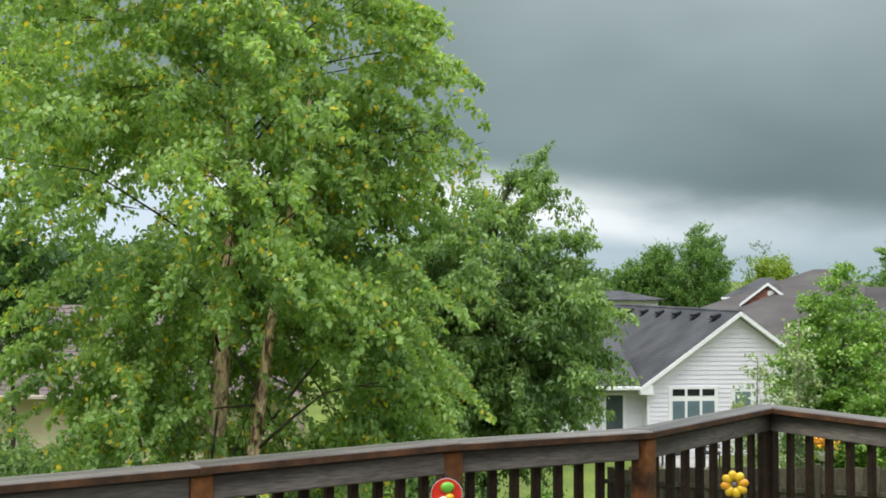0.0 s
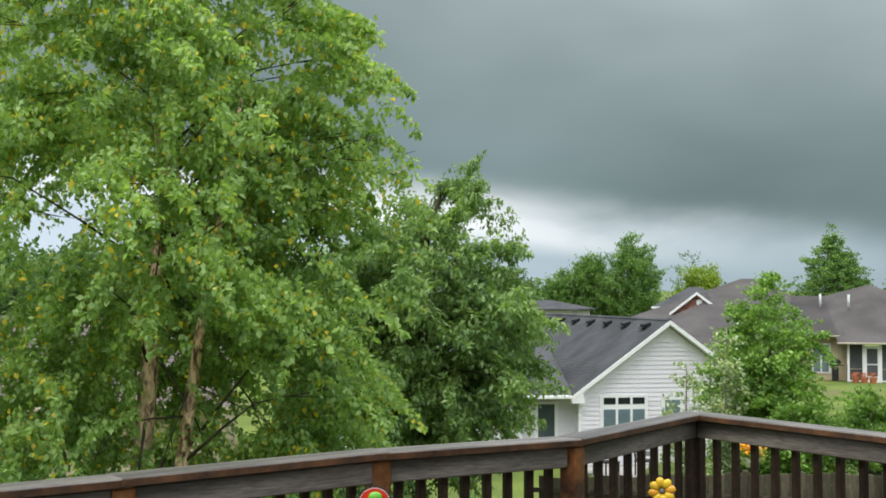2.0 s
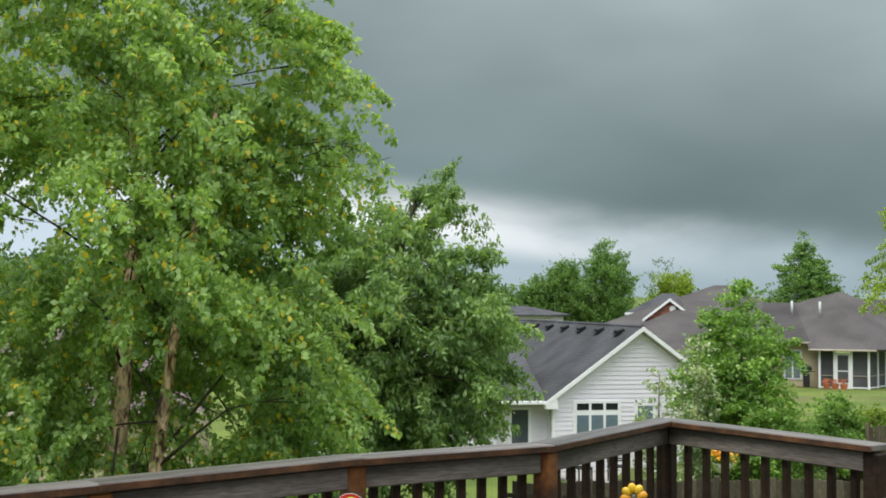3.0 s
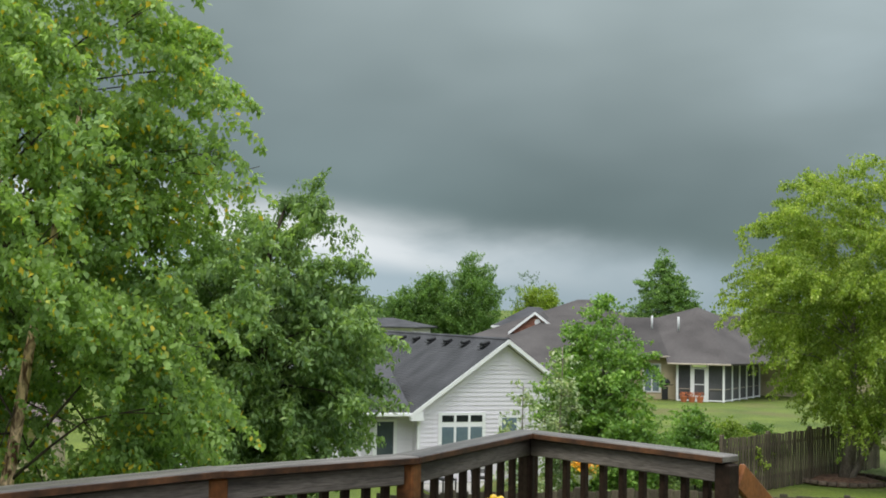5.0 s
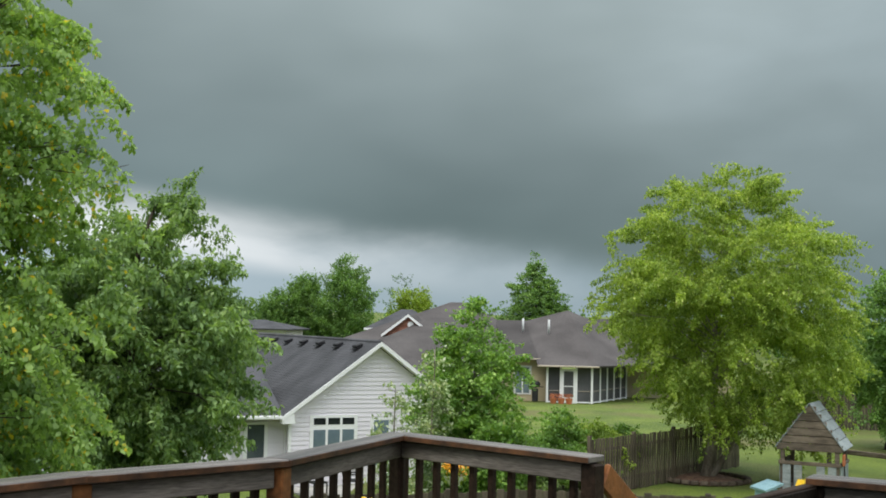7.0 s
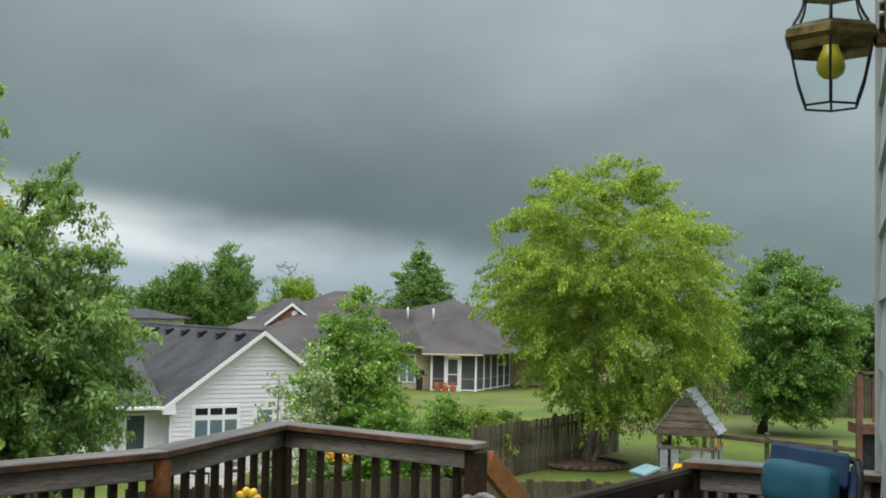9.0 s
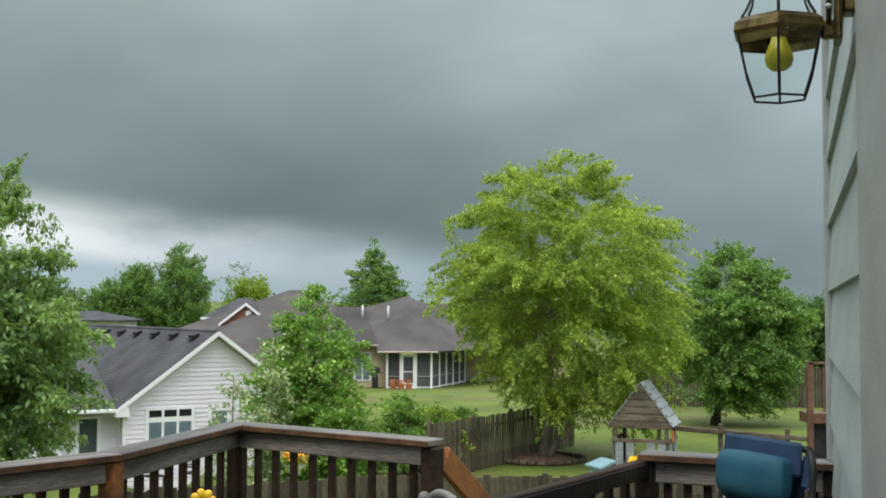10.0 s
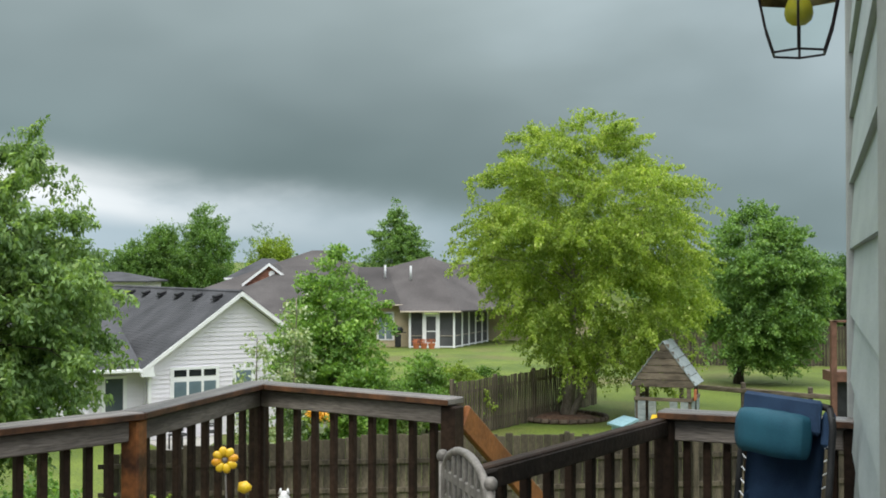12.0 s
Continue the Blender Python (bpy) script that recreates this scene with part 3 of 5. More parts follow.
def plant_trees():
    tree("birch_tree", "tall two-stemmed river birch with peeling pinkish bark and small yellowing leaves", (-7.77, 10.88), 0.14, 9.4,
         ((1.2, 1.5, 0.6, 0), (2.2, 2.05, 0.55, 0), (3.6, 2.35, 0.5, 0), (4.8, 2.35, 0.4, 0), (5.5, 2.55, 0.35, 0), (6.2, 2.8, 0.3, 0), (6.9, 2.65, 0.3, 0), (7.6, 2.35, 0.3, 0), (8.6, 2.1, 0.3, 0), (9.6, 1.5, 0, 0), (10.7, 0.4, 0, 0)),
         "leaf_birch", "bark", 190000, 0.074, clumps=760, clump=0.43, droop=1.0, seed=3, limb_bark="bark_dark", stems=((0.35, 0.12, 1.0), (1.15, 0.0, 0.72)),
         gaps=((-64, 38, 0.8, 4.3, 0.94), (-60, 20, 4.3, 6.6, 0.65), (204, 60, 4.6, 6.3, 0.5), (150, 55, 4.6, 6.2, 0.4)), flat=1.0, limb_share=0.22, hollow=0.15, sag=1.2, holes=(-0.14, 0.8), rise=0.8, tight=0.55, spray=1.25, patchy=0.35)
    tree("birch_tree", "river birch with dark bare lower branches and yellowing leaves", (-11.9, 11.4), 0.11, 7.5,
         ((5.9, 1.3, 0.3, 0), (6.4, 2.2, 0.5, 0), (7.4, 2.4, 0.6, 0), (8.6, 1.6, 0.2, 0), (9.4, 0.3, 0, 0)),
         "leaf_birch", "bark_dark", 26000, 0.08, clumps=220, clump=0.42, droop=0.8, seed=8, flat=1.1, limb_share=0.5, hollow=0.2, sag=1.4, patchy=0.4)
    tree("small_tree", "small dark green tree with a thin trunk behind the birches", (-13.6, 14.2), 0.06, 4.6,
         ((3.9, 0.5, 0, 0), (4.4, 0.75, 0, 0), (5.0, 0.7, 0, 0), (5.5, 0.35, 0, 0), (5.8, 0.1, 0, 0)),
         "leaf_far", "bark_dark", 9000, 0.085, clumps=70, clump=0.36, droop=0.5, seed=15, hollow=0.2, holes=(-1, 1))
    tree("shade_tree", "dense dark green shade tree with drooping pointed leaves", (-8.1, 20.5), 0.16, 7.0,
         ((1.5, 1.1, -0.6, 0), (2.5, 1.7, -0.15, 0), (3.3, 2.3, -0.1, 0), (4.1, 2.3, 0.0, 0), (5.2, 1.95, -0.1, 0), (6.0, 1.5, 0.05, 0), (6.8, 0.7, 0.6, 0), (7.3, 0.15, 0.9, 0)),
         "leaf_deep", "bark_dark", 95000, 0.125, clumps=420, clump=0.42, droop=0.9, seed=5, hollow=0.25, limb_share=0.25, sag=1.2, holes=(-0.5, 1), width=0.22, spray=1.45, rise=2.0, tight=1.0, patchy=0.15)
    tree("young_tree", "bushy vivid green young tree beside the pale sapling", (-2.7, 30.0), 0.07, 4.8,
         ((0.5, 1.35, -0.1, 0), (1.8, 1.6, -0.1, 0), (2.9, 1.45, -0.1, 0), (3.9, 1.2, -0.1, 0), (4.8, 0.8, 0, 0), (5.6, 0.3, 0.05, 0)),
         "leaf_vivid", "bark_grey", 46000, 0.10, clumps=340, clump=0.36, droop=0.3, seed=11, hollow=0.2, holes=(-0.6, 1), sag=0.6, patchy=0.4)
    tree("sapling", "slender sapling with sparse pale silvery leaves", (-4.35, 27.5), 0.03, 3.6,
         ((0.8, 0.5, 0, 0), (1.8, 0.6, 0, 0), (2.8, 0.45, 0, 0), (3.9, 0.12, 0, 0)),
         "leaf_pale", "bark_grey", 2000, 0.10, clumps=60, clump=0.26, droop=0.4, seed=12, hollow=0.1)
    tree("sapling", "taller slender sapling with sparse pale silvery leaves", (-3.55, 28.3), 0.03, 4.4,
         ((0.6, 0.6, 0, 0), (2.0, 0.65, 0, 0), (3.6, 0.4, 0, 0), (4.9, 0.12, 0, 0)),
         "leaf_pale", "bark_grey", 3000, 0.10, clumps=70, clump=0.28, droop=0.4, seed=13, hollow=0.1)
    tree("lawn_tree", "broad yellow-green lawn tree with drooping branches in a ring of mulch", (3.72, 36.9), 0.145, 8.2,
         ((1.2, 1.0, 2.9, 0), (1.8, 2.5, 1.5, 0), (3.1, 3.1, 1.15, 0), (4.6, 3.85, 0.9, 0), (5.7, 4.0, 0.4, 0), (7.1, 3.4, 0.85, 0), (8.0, 2.85, 0.8, 0), (8.9, 2.35, 0.75, 0), (9.4, 1.0, 0.4, 0), (9.7, 0.2, 0.45, 0)),
         "leaf_lime", "bark_grey", 190000, 0.098, clumps=640, clump=0.5, droop=0.9, seed=21, stems=((0, 0, 1.0), (0.5, 0.1, 0.42)), flat=0.9, limb_share=0.25, hollow=0.3, sag=1.4, spray=1.5, rise=1.5, tight=0.8, holes=(-0.38, 0.7), width=0.27, patchy=0.35, gaps=((-96, 30, 0.8, 2.2, 0.5),))
    tree("shade_tree", "round dark green tree shading the back fence", (11.9, 48.0), 0.18, 6.0,
         ((1.0, 1.5, 0.9, 0), (2.4, 2.4, 1.0, 0), (4.4, 2.5, 1.0, 0), (5.9, 1.9, 0.9, 0), (6.9, 0.9, 0.8, 0), (7.3, 0.3, 0.8, 0)),
         "leaf_mid", "bark_dark", 90000, 0.125, clumps=320, clump=0.6, droop=0.4, seed=22, hollow=0.35, holes=(-0.4, 1), sag=0.9, patchy=0.3)
    # bushes
    for i, (x, y, r, h, leaf) in enumerate(((-0.5, 34.2, 0.85, 2.25, "leaf_vivid"), (0.5, 35.0, 1.0, 1.9, "leaf_lime"), (-1.7, 33.0, 0.9, 1.6, "leaf_dark"), (1.2, 37.0, 0.8, 1.6, "leaf_vivid"))):
        tree("bush", "rounded bright green garden shrub on the lawn", (x, y), 0.03, h * 0.7,
             ((0.25, r * 0.8, 0, 0), (h * 0.5, r, 0, 0), (h * 0.85, r * 0.65, 0, 0), (h, 0.15, 0, 0)),
             leaf, "bark_grey", 13000, 0.085, clumps=80, clump=0.34, droop=0.0, seed=40 + i, group="garden shrubs", hollow=0.3, holes=(-1, 1), sag=0.3, category="shrub")
    # undergrowth behind and beside the birches
    for i, (x, y, r, h, leaf) in enumerate(((-12.2, 12.6, 1.4, 3.2, "leaf_deep"), (-10.2, 13.6, 1.3, 2.3, "leaf_birch"), (-7.6, 15.2, 1.6, 2.9, "leaf_far"), (-4.4, 16.6, 1.1, 1.3, "leaf_lime"),
                                            (-8.4, 12.8, 0.9, 2.0, "leaf_far"), (-10.9, 10.9, 1.1, 3.0, "leaf_deep"), (-14.5, 15.5, 1.6, 2.0, "leaf_dark"), (-5.9, 17.0, 1.1, 1.6, "leaf_vivid"))):
        tree("bush", "tall leafy shrub in the undergrowth behind the birches", (x, y), 0.03, h * 0.7,
             ((0.25, r * 0.8, 0, 0), (h * 0.5, r, 0, 0), (h * 0.85, r * 0.65, 0, 0), (h, 0.2, 0, 0)),
             leaf, "bark_dark", 12000, 0.085, clumps=80, clump=0.4, droop=0.2, seed=140 + i, group="undergrowth", hollow=0.3, holes=(-1, 1), category="shrub")
    # far trees behind the roofs
    far = ((-22.2, 110, 10.2, 2.65, "leaf_mid", 0.62), (-26.4, 111, 8.5, 2.0, "leaf_mid", 0.55), (-29.0, 110, 6.8, 2.2, "leaf_mid", 0.5),
           (-32.5, 108, 5.6, 2.3, "leaf_far", 0.5), (-19.6, 125, 9.0, 2.0, "leaf_far", 0.6), (-14.4, 100, 6.9, 2.3, "leaf_olive", 0.5),
           (30.5, 90, 5.6, 2.8, "leaf_far", 0.5), (27.0, 95, 4.2, 2.2, "leaf_mid", 0.5), (34.0, 92, 5.0, 2.6, "leaf_far", 0.5))
    for i, (x, y, h, r, leaf, up) in enumerate(far):
        tree("far_tree", "distant leafy tree behind the roofs", (x, y), 0.15, h * 0.8,
             ((h * 0.12, r * 0.8, 0, 0), (h * 0.42, r, 0, 0), (h * up + h * 0.12, r * 0.92, 0, 0), (h * 0.9, r * 0.6, 0, 0), (h, r * 0.2, 0, 0)),
             leaf, "bark_dark", 2200 if i == 4 else 36000, 0.18, clumps=40 if i == 4 else 300, clump=0.6, droop=-0.4, seed=60 + i, group="far trees", hollow=0.3, holes=(-1, 1), sag=-0.9, spray=1.1, flat=1.3, rise=0.0, patchy=0.35)
    tree("conical_tree", "distant cone-shaped tree standing behind a brown roof", (-3.8, 95), 0.2, 9.0,
         ((2.5, 2.5, 0, 0), (4.6, 2.9, 0, 0), (6.0, 2.7, 0, 0), (7.6, 1.85, 0, 0), (8.7, 1.2, 0, 0), (9.6, 0.5, 0, 0), (10.4, 0.1, 0, 0)),
         "leaf_mid", "bark_dark", 42000, 0.17, clumps=380, clump=0.55, droop=0.1, seed=80, hollow=0.15, holes=(-1, 1), sag=0.5, patchy=0.4)
    # low woods on the horizon
    rnd = random.Random(4)
    c, r = [], []
    for k in range(2200):
        a = radians(rnd.uniform(-40, 75) if k < 1200 else rnd.uniform(24, 62))
        d = rnd.uniform(135, 190)
        hill = 7.5 if a > radians(26) else 3.0
        s = rnd.uniform(1.3, 2.6)
        c.append((-math.sin(a) * d, math.cos(a) * d, rnd.uniform(-2.5, hill - 1.5) + 1.5 * noise.noise(Vector((a * 25, 0, 0)))))
        r.append((s, s, s * 0.8))
    woods = child("far_woods", leaves_mesh("far_woods", c, r, 170000, 0.7, 0.0, 9), M["leaf_far"], None)
    tagged(woods, "low dark green woods along the horizon", "woods", kind="stuff")


plant_trees()


# ---- houses ----
def lap_boards(parent, x0, x1, z0, z1, course, material, top=None, m=None, proud=0.02, back=0.02):
    """Lap siding on the plane y = 0, board by board, each proud at its lower edge. top(z): the limits under a gable."""
    m = m or Matrix()
    z = z0
    shared = None
    while z < z1 - 1e-4:
        t = min(z + course, z1)
        a0, a1 = (x0, x1) if top is None else top(z)
        b0, b1 = (x0, x1) if top is None else top(t)
        if a1 - a0 > 0.05:
            if shared is None or top is not None or t - z < course - 1e-4:
                bm = bmesh.new()
                v = [bm.verts.new(p) for p in ((a0, -proud, 0), (a1, -proud, 0), (b1, -0.004, t - z), (b0, -0.004, t - z), (a0, back, 0), (a1, back, 0), (b1, 0.02, t - z), (b0, 0.02, t - z))]
                for f in ((0, 1, 2, 3), (5, 4, 7, 6), (4, 5, 1, 0), (4, 0, 3, 7), (1, 5, 6, 2), (3, 2, 6, 7)):
                    bm.faces.new([v[i] for i in f])
                shared = as_mesh(bm, "lap_board")
            child("lap_board", shared, M[material], parent, m @ pose(0, 0, z))
        z = t


def house_window(parent, x, z0, z1, w, cols=1, transom=0.0, y=-0.05, m=None, pane="pane", rails=1, band=0.06):
    """A white framed window in the plane y, its panes and bars; x is its middle."""
    m = m or Matrix()
    win = child("window", box_mesh((w + 0.16, 0.05, z1 - z0 + 0.16)), M["trim_white"], parent, m @ pose(x, y + 0.012, (z0 + z1) / 2))
    cw = w / cols
    for k in range(cols):
        cx = -w / 2 + cw * (k + 0.5)
        spans = [(z0, z1 - transom - band), (z1 - transom, z1)] if transom else [(z0, z1)]
        for i, (a, b) in enumerate(spans):
            child("pane", box_mesh((cw - 0.09, 0.02, b - a - 0.02)), M["pane_dark" if i else pane], win, pose(cx, -0.024, (a + b) / 2 - (z0 + z1) / 2))
            if i == 0 and rails:
                child("sash_bar", box_mesh((cw - 0.08, 0.03, 0.035)), M["trim_white"], win, pose(cx, -0.028, (a + b) / 2 - (z0 + z1) / 2))
    return win


def white_house():
    h = empty("house", (-6.955, 40.0, 0), 31.3)
    g, ev, pk, hw, ln = -4.05, -1.56, 0.88, 3.36, 18.6
    slope = (pk - ev) / hw
    wl = lambda z: (-min(3.08, (pk - 0.16 - z) / slope), min(3.08, (pk - 0.16 - z) / slope))
    lap_boards(h, 0, 0, g, pk - 0.2, 0.15, "siding_white", wl, None, 0.025)
    bm = bmesh.new()
    box(bm, (0.1, ln - 0.6, ev - g + 0.02), pose(-3.03, ln / 2, (g + ev) / 2 - 0.05))
    box(bm, (0.1, ln - 0.6, ev - g + 0.02), pose(3.03, ln / 2, (g + ev) / 2 - 0.05))
    prism(bm, [(-3.05, g), (3.05, g), (3.05, ev - 0.05), (0, pk - 0.25), (-3.05, ev - 0.05)], 0.1, pose(0, ln - 0.5, 0))
    part("side_wall", bm, M["siding_white"], h)
    for s in (-1, 1):
        bm = bmesh.new()
        slab(bm, [(0, -0.3, pk), (s * hw, -0.3, ev), (s * hw, ln, ev), (0, ln, pk)] if s > 0 else [(0, -0.3, pk), (0, ln, pk), (-hw, ln, ev), (-hw, -0.3, ev)], 0.07)
        part("roof", bm, M["shingle"], h, "charcoal shingle roof slope")
        # shingle courses
        bm = bmesh.new()
        n = 30
        for k in range(n):
            f = (k + 0.5) / n
            d = (hw ** 2 + (pk - ev) ** 2) ** 0.5 / n
            box(bm, (d * 0.96, ln + 0.28, 0.012), Matrix.Translation((s * hw * f, ln / 2 - 0.15, pk + (ev - pk) * f + 0.008)) @ Matrix.Rotation(s * (math.atan(slope) + 0.012), 4, "Y"))
        tagged(part("shingle_layer", bm, M["shingle"], h), kind="stuff")
        bm = bmesh.new()
        slab(bm, [(0, -0.33, pk + 0.01), (s * (hw + 0.04), -0.33, ev - 0.02), (s * (hw + 0.04), -0.33, ev - 0.17), (0, -0.33, pk - 0.14)], 0.04)
        part("rake_board", bm, M["trim_white"], h)
        bm = bmesh.new()
        slab(bm, [(0, -0.3, pk - 0.12), (0, 0.0, pk - 0.12), (s * (hw - .02), 0.0, ev - 0.12), (s * (hw - .02), -0.3, ev - 0.12)], 0.02)
        part("soffit", bm, M["trim_white"], h)
        part("eave_return", prism(bmesh.new(), [(0, 0), (s * 0.42, 0), (s * 0.42, 0.1), (s * 0.06, 0.38)], 0.33, pose(s * 2.97, -0.32, ev - 0.26)), M["trim_white"], h)
        part("gutter", box(bmesh.new(), (0.11, ln, 0.12), pose(s * (hw + 0.03), ln / 2 - 0.2, ev - 0.08), 0.02), M["trim_white"], h)
        part("corner_board", box(bmesh.new(), (0.1, 0.1, ev - g), pose(s * 3.06, -0.01, (ev + g) / 2 - 0.06)), M["trim_white"], h)
    part("ridge_cap", tube(bmesh.new(), [(0, -0.3, pk), (0, ln, pk)], [0.07, 0.07], 6), M["shingle"], h)
    vent = bmesh.new()
    box(vent, (0.30, 0.36, 0.10), pose(0, 0, 0.06), 0.03)
    box(vent, (0.46, 0.46, 0.02), None)
    vm = as_mesh(vent, "roof_vent")
    for k in range(7):
        child("roof_vent", vm, M["vent"], h, Matrix.Translation((-0.36, 1.0 + 2.03 * k, pk - 0.36 * slope + 0.06)) @ Matrix.Rotation(-math.atan(slope) * 0.55, 4, "Y"))
    house_window(h, -1.54, -3.3, -1.66, 1.52, 3, 0.24, rails=0, band=0.15)
    house_window(h, 0.16, -3.3, -1.76, 0.62, 1, 0.0)
    # wing with the recessed window and the wall in front of it
    lap_boards(h, -4.95, -3.08, g, ev - 0.1, 0.15, "siding_white", None, pose(0, 0.6, 0))
    lap_boards(h, -11.5, -4.95, g, ev - 0.1, 0.15, "siding_white", None, pose(0, 0.25, 0))
    part("wing_wall", box(bmesh.new(), (0.08, 0.36, ev - g - 0.1), pose(-4.99, 0.44, (ev + g) / 2 - 0.05)), M["siding_white"], h)
    house_window(h, -4.05, -3.1, -1.9, 0.66, 1, 0, 0.55, None, "pane_shade", 0)
    house_window(h, -7.3, -3.1, -2.0, 0.8, 2, 0, 0.20, None, "pane", 1)
    bm = bmesh.new()
    slab(bm, [(-11.8, -0.1, ev + 0.02), (-3.3, -0.1, ev + 0.02), (-3.3, 4.2, ev + 2.0), (-9.5, 4.2, ev + 2.0)], 0.08)
    slab(bm, [(-9.5, 4.2, ev + 2.0), (-3.3, 4.2, ev + 2.0), (-3.3, 9, ev), (-11.8, 9, ev)], 0.08)
    slab(bm, [(-11.8, -0.1, ev + 0.02), (-9.5, 4.2, ev + 2.0), (-11.8, 9, ev)], 0.08)
    part("wing_roof", bm, M["shingle"], h)
    part("gutter", box(bmesh.new(), (8.4, 0.11, 0.12), pose(-7.6, -0.14, ev - 0.06), 0.02), M["trim_white"], h)
    part("patio", box(bmesh.new(), (4.5, 3.0, 0.12), pose(-1.0, -1.7, g + 0.1), 0.02), M["concrete"], h)
    tagged(h, "white sided house with charcoal roof and a row of vents", "house")


def hip(bm, base, ridge, thick=0.12):
    """A hip roof over four base corners (front left, front right, back right, back left) and two ridge ends."""
    a, b, c, d = base
    p, q = ridge
    for poly in ((a, b, q, p), (b, c, q), (c, d, p, q), (d, a, p)):
        slab(bm, poly, thick)
    return bm


def tan_house():
    h = empty("house", (0, 0, 0))
    g, ev = -3.05, -0.86
    part("wall", box(bmesh.new(), (11.0, 0.25, 2.6), pose(-7.5, 71.1, -1.72)), M["tan"], h)
    part("wall", box(bmesh.new(), (0.25, 10, 2.4), pose(-2.1, 76, -1.9)), M["tan"], h)
    part("wall", box(bmesh.new(), (7, 0.25, 2.3), pose(6.0, 78.0, -1.95)), M["tan"], h)
    house_window(h, -3.55, -2.55, -1.0, 0.9, 2, 0, 70.95, None, "pane", 1)
    house_window(h, -7.5, -2.55, -1.0, 1.4, 2, 0, 70.95, None, "pane", 1)
    part("porch_floor", prism(bmesh.new(), [(-2.15, 69.85), (0.66, 69.85), (2.9, 76.4), (-2.15, 76.4)], 0.14, pose(0, 0, g + 0.02, -90) @ Matrix.Diagonal((1, 1, -1, 1))), M["concrete"], h)
    # screened porch: posts and rails in white, dark screens between
    corner, end = Vector((0.56, 70.0, 0)), Vector((2.75, 76.2, 0))
    posts = [Vector((-2.05, 70, 0)), Vector((-1.25, 70, 0)), Vector((-0.35, 70, 0)), corner] + [corner.lerp(end, f) for f in (0.22, 0.42, 0.62, 0.82, 1.0)]
    for p in posts:
        part("porch_post", box(bmesh.new(), (0.13, 0.13, ev - g), pose(p.x, p.y, (ev + g) / 2), 0.015), M["trim_white"], h)
    for a, b in zip(posts, posts[1:]):
        if a is posts[1]:
            continue
        a3, b3 = Vector((a.x, a.y + 0.03, (ev + g) / 2)), Vector((b.x, b.y + 0.03, (ev + g) / 2))
        child("screen_panel", box_mesh(((b3 - a3).length - 0.1, 0.02, ev - g - 0.1)), M["screen"], h, along(a3, b3))
        for z in (g + 0.1, g + 0.75):
            child("porch_rail", box_mesh(((b3 - a3).length - 0.1, 0.06, 0.07 if z < g + 0.5 else 0.03)), M["trim_white" if z < g + 0.5 else "trim_tan"], h, along((a3.x, a3.y - .03, z), (b3.x, b3.y - .03, z)))
    door = child("screen_door", box_mesh((0.84, 0.05, 2.0), 0.01), M["trim_white"], h, pose(-0.8, 69.97, g + 1.02))
    child("door_screen", box_mesh((0.56, 0.02, 1.5)), M["screen"], door, pose(0, -0.03, 0.12))
    child("door_bar", box_mesh((0.6, 0.02, 0.05)), M["trim_white"], door, pose(0, -0.045, 0.0))
    part("porch_beam", box(bmesh.new(), (2.8, 0.14, 0.12), pose(-0.75, 70.0, ev)), M["tan"], h)
    child("porch_beam", box_mesh(((end - corner).length, 0.14, 0.12)), M["tan"], h, along((corner.x, corner.y, ev), (end.x, end.y, ev)))
    bm = bmesh.new()
    hip(bm, [(-2.6, 69.55, ev + 0.06), (0.95, 69.55, ev + 0.06), (7.5, 77.5, ev + 0.1), (-2.6, 86, ev)], [(-3.7, 76.5, 1.74), (-1.0, 76.5, 2.48)])
    part("porch_roof", bm, M["shingle_brown"], h)
    part("side_roof", hip(bmesh.new(), [(0, 74.5, ev + 0.1), (10.5, 77.2, ev + 0.1), (10.5, 90, ev), (-1, 90, ev)], [(0.5, 81, 2.0), (6.0, 82, 2.0)]), M["shingle_brown"], h)
    part("main_roof", hip(bmesh.new(), [(-14.2, 70.4, -0.44), (-2.25, 70.4, -0.44), (-2.25, 83, -0.44), (-14.2, 83, -0.44)], [(-10, 76.6, 1.78), (-3.3, 76.6, 1.78)]), M["shingle_brown"], h)
    part("high_roof", hip(bmesh.new(), [(-17.5, 72.0, -0.5), (-3.5, 74.0, 0.4), (-3.5, 92, 0.0), (-17.5, 92, -0.5)], [(-9.2, 82, 2.95), (-8.0, 82, 2.95)]), M["shingle_brown"], h)
    part("gutter", box(bmesh.new(), (3.6, 0.11, 0.10), pose(-0.82, 69.5, ev + 0.0), 0.02), M["trim_tan"], h)
    part("gutter", box(bmesh.new(), (2.3, 0.11, 0.10), pose(-3.4, 70.35, -0.5), 0.02), M["trim_tan"], h)
    part("wing_roof", hip(bmesh.new(), [(-15.5, 65.5, -1.5), (-4.9, 65.5, -1.5), (-4.3, 84, -0.6), (-15.5, 84, -1.5)], [(-10.0, 76.8, 1.84), (-5.6, 76.8, 1.84)]), M["shingle_brown"], h)
    part("wing_wall", box(bmesh.new(), (9.8, 0.25, 2.1), pose(-10.1, 66.2, -2.5)), M["tan"], h)
    for x, y, z in ((-3.75, 74.6, 1.05), (-2.1, 73.4, 1.0)):
        part("vent_pipe", tube(bmesh.new(), [(x, y, z), (x, y, z + 0.85)], [0.07, 0.07], 8), M["galv"], h, smooth=True)
    # brick cross gable with a round louvre
    part("gable_wall", prism(bmesh.new(), [(-1.5, -1.2), (1.5, -1.2), (1.5, 0), (0, 1.15), (-1.5, 0)], 0.3, pose(-11.13, 75.2, 0.75)), M["brick"], h)
    bm = bmesh.new()
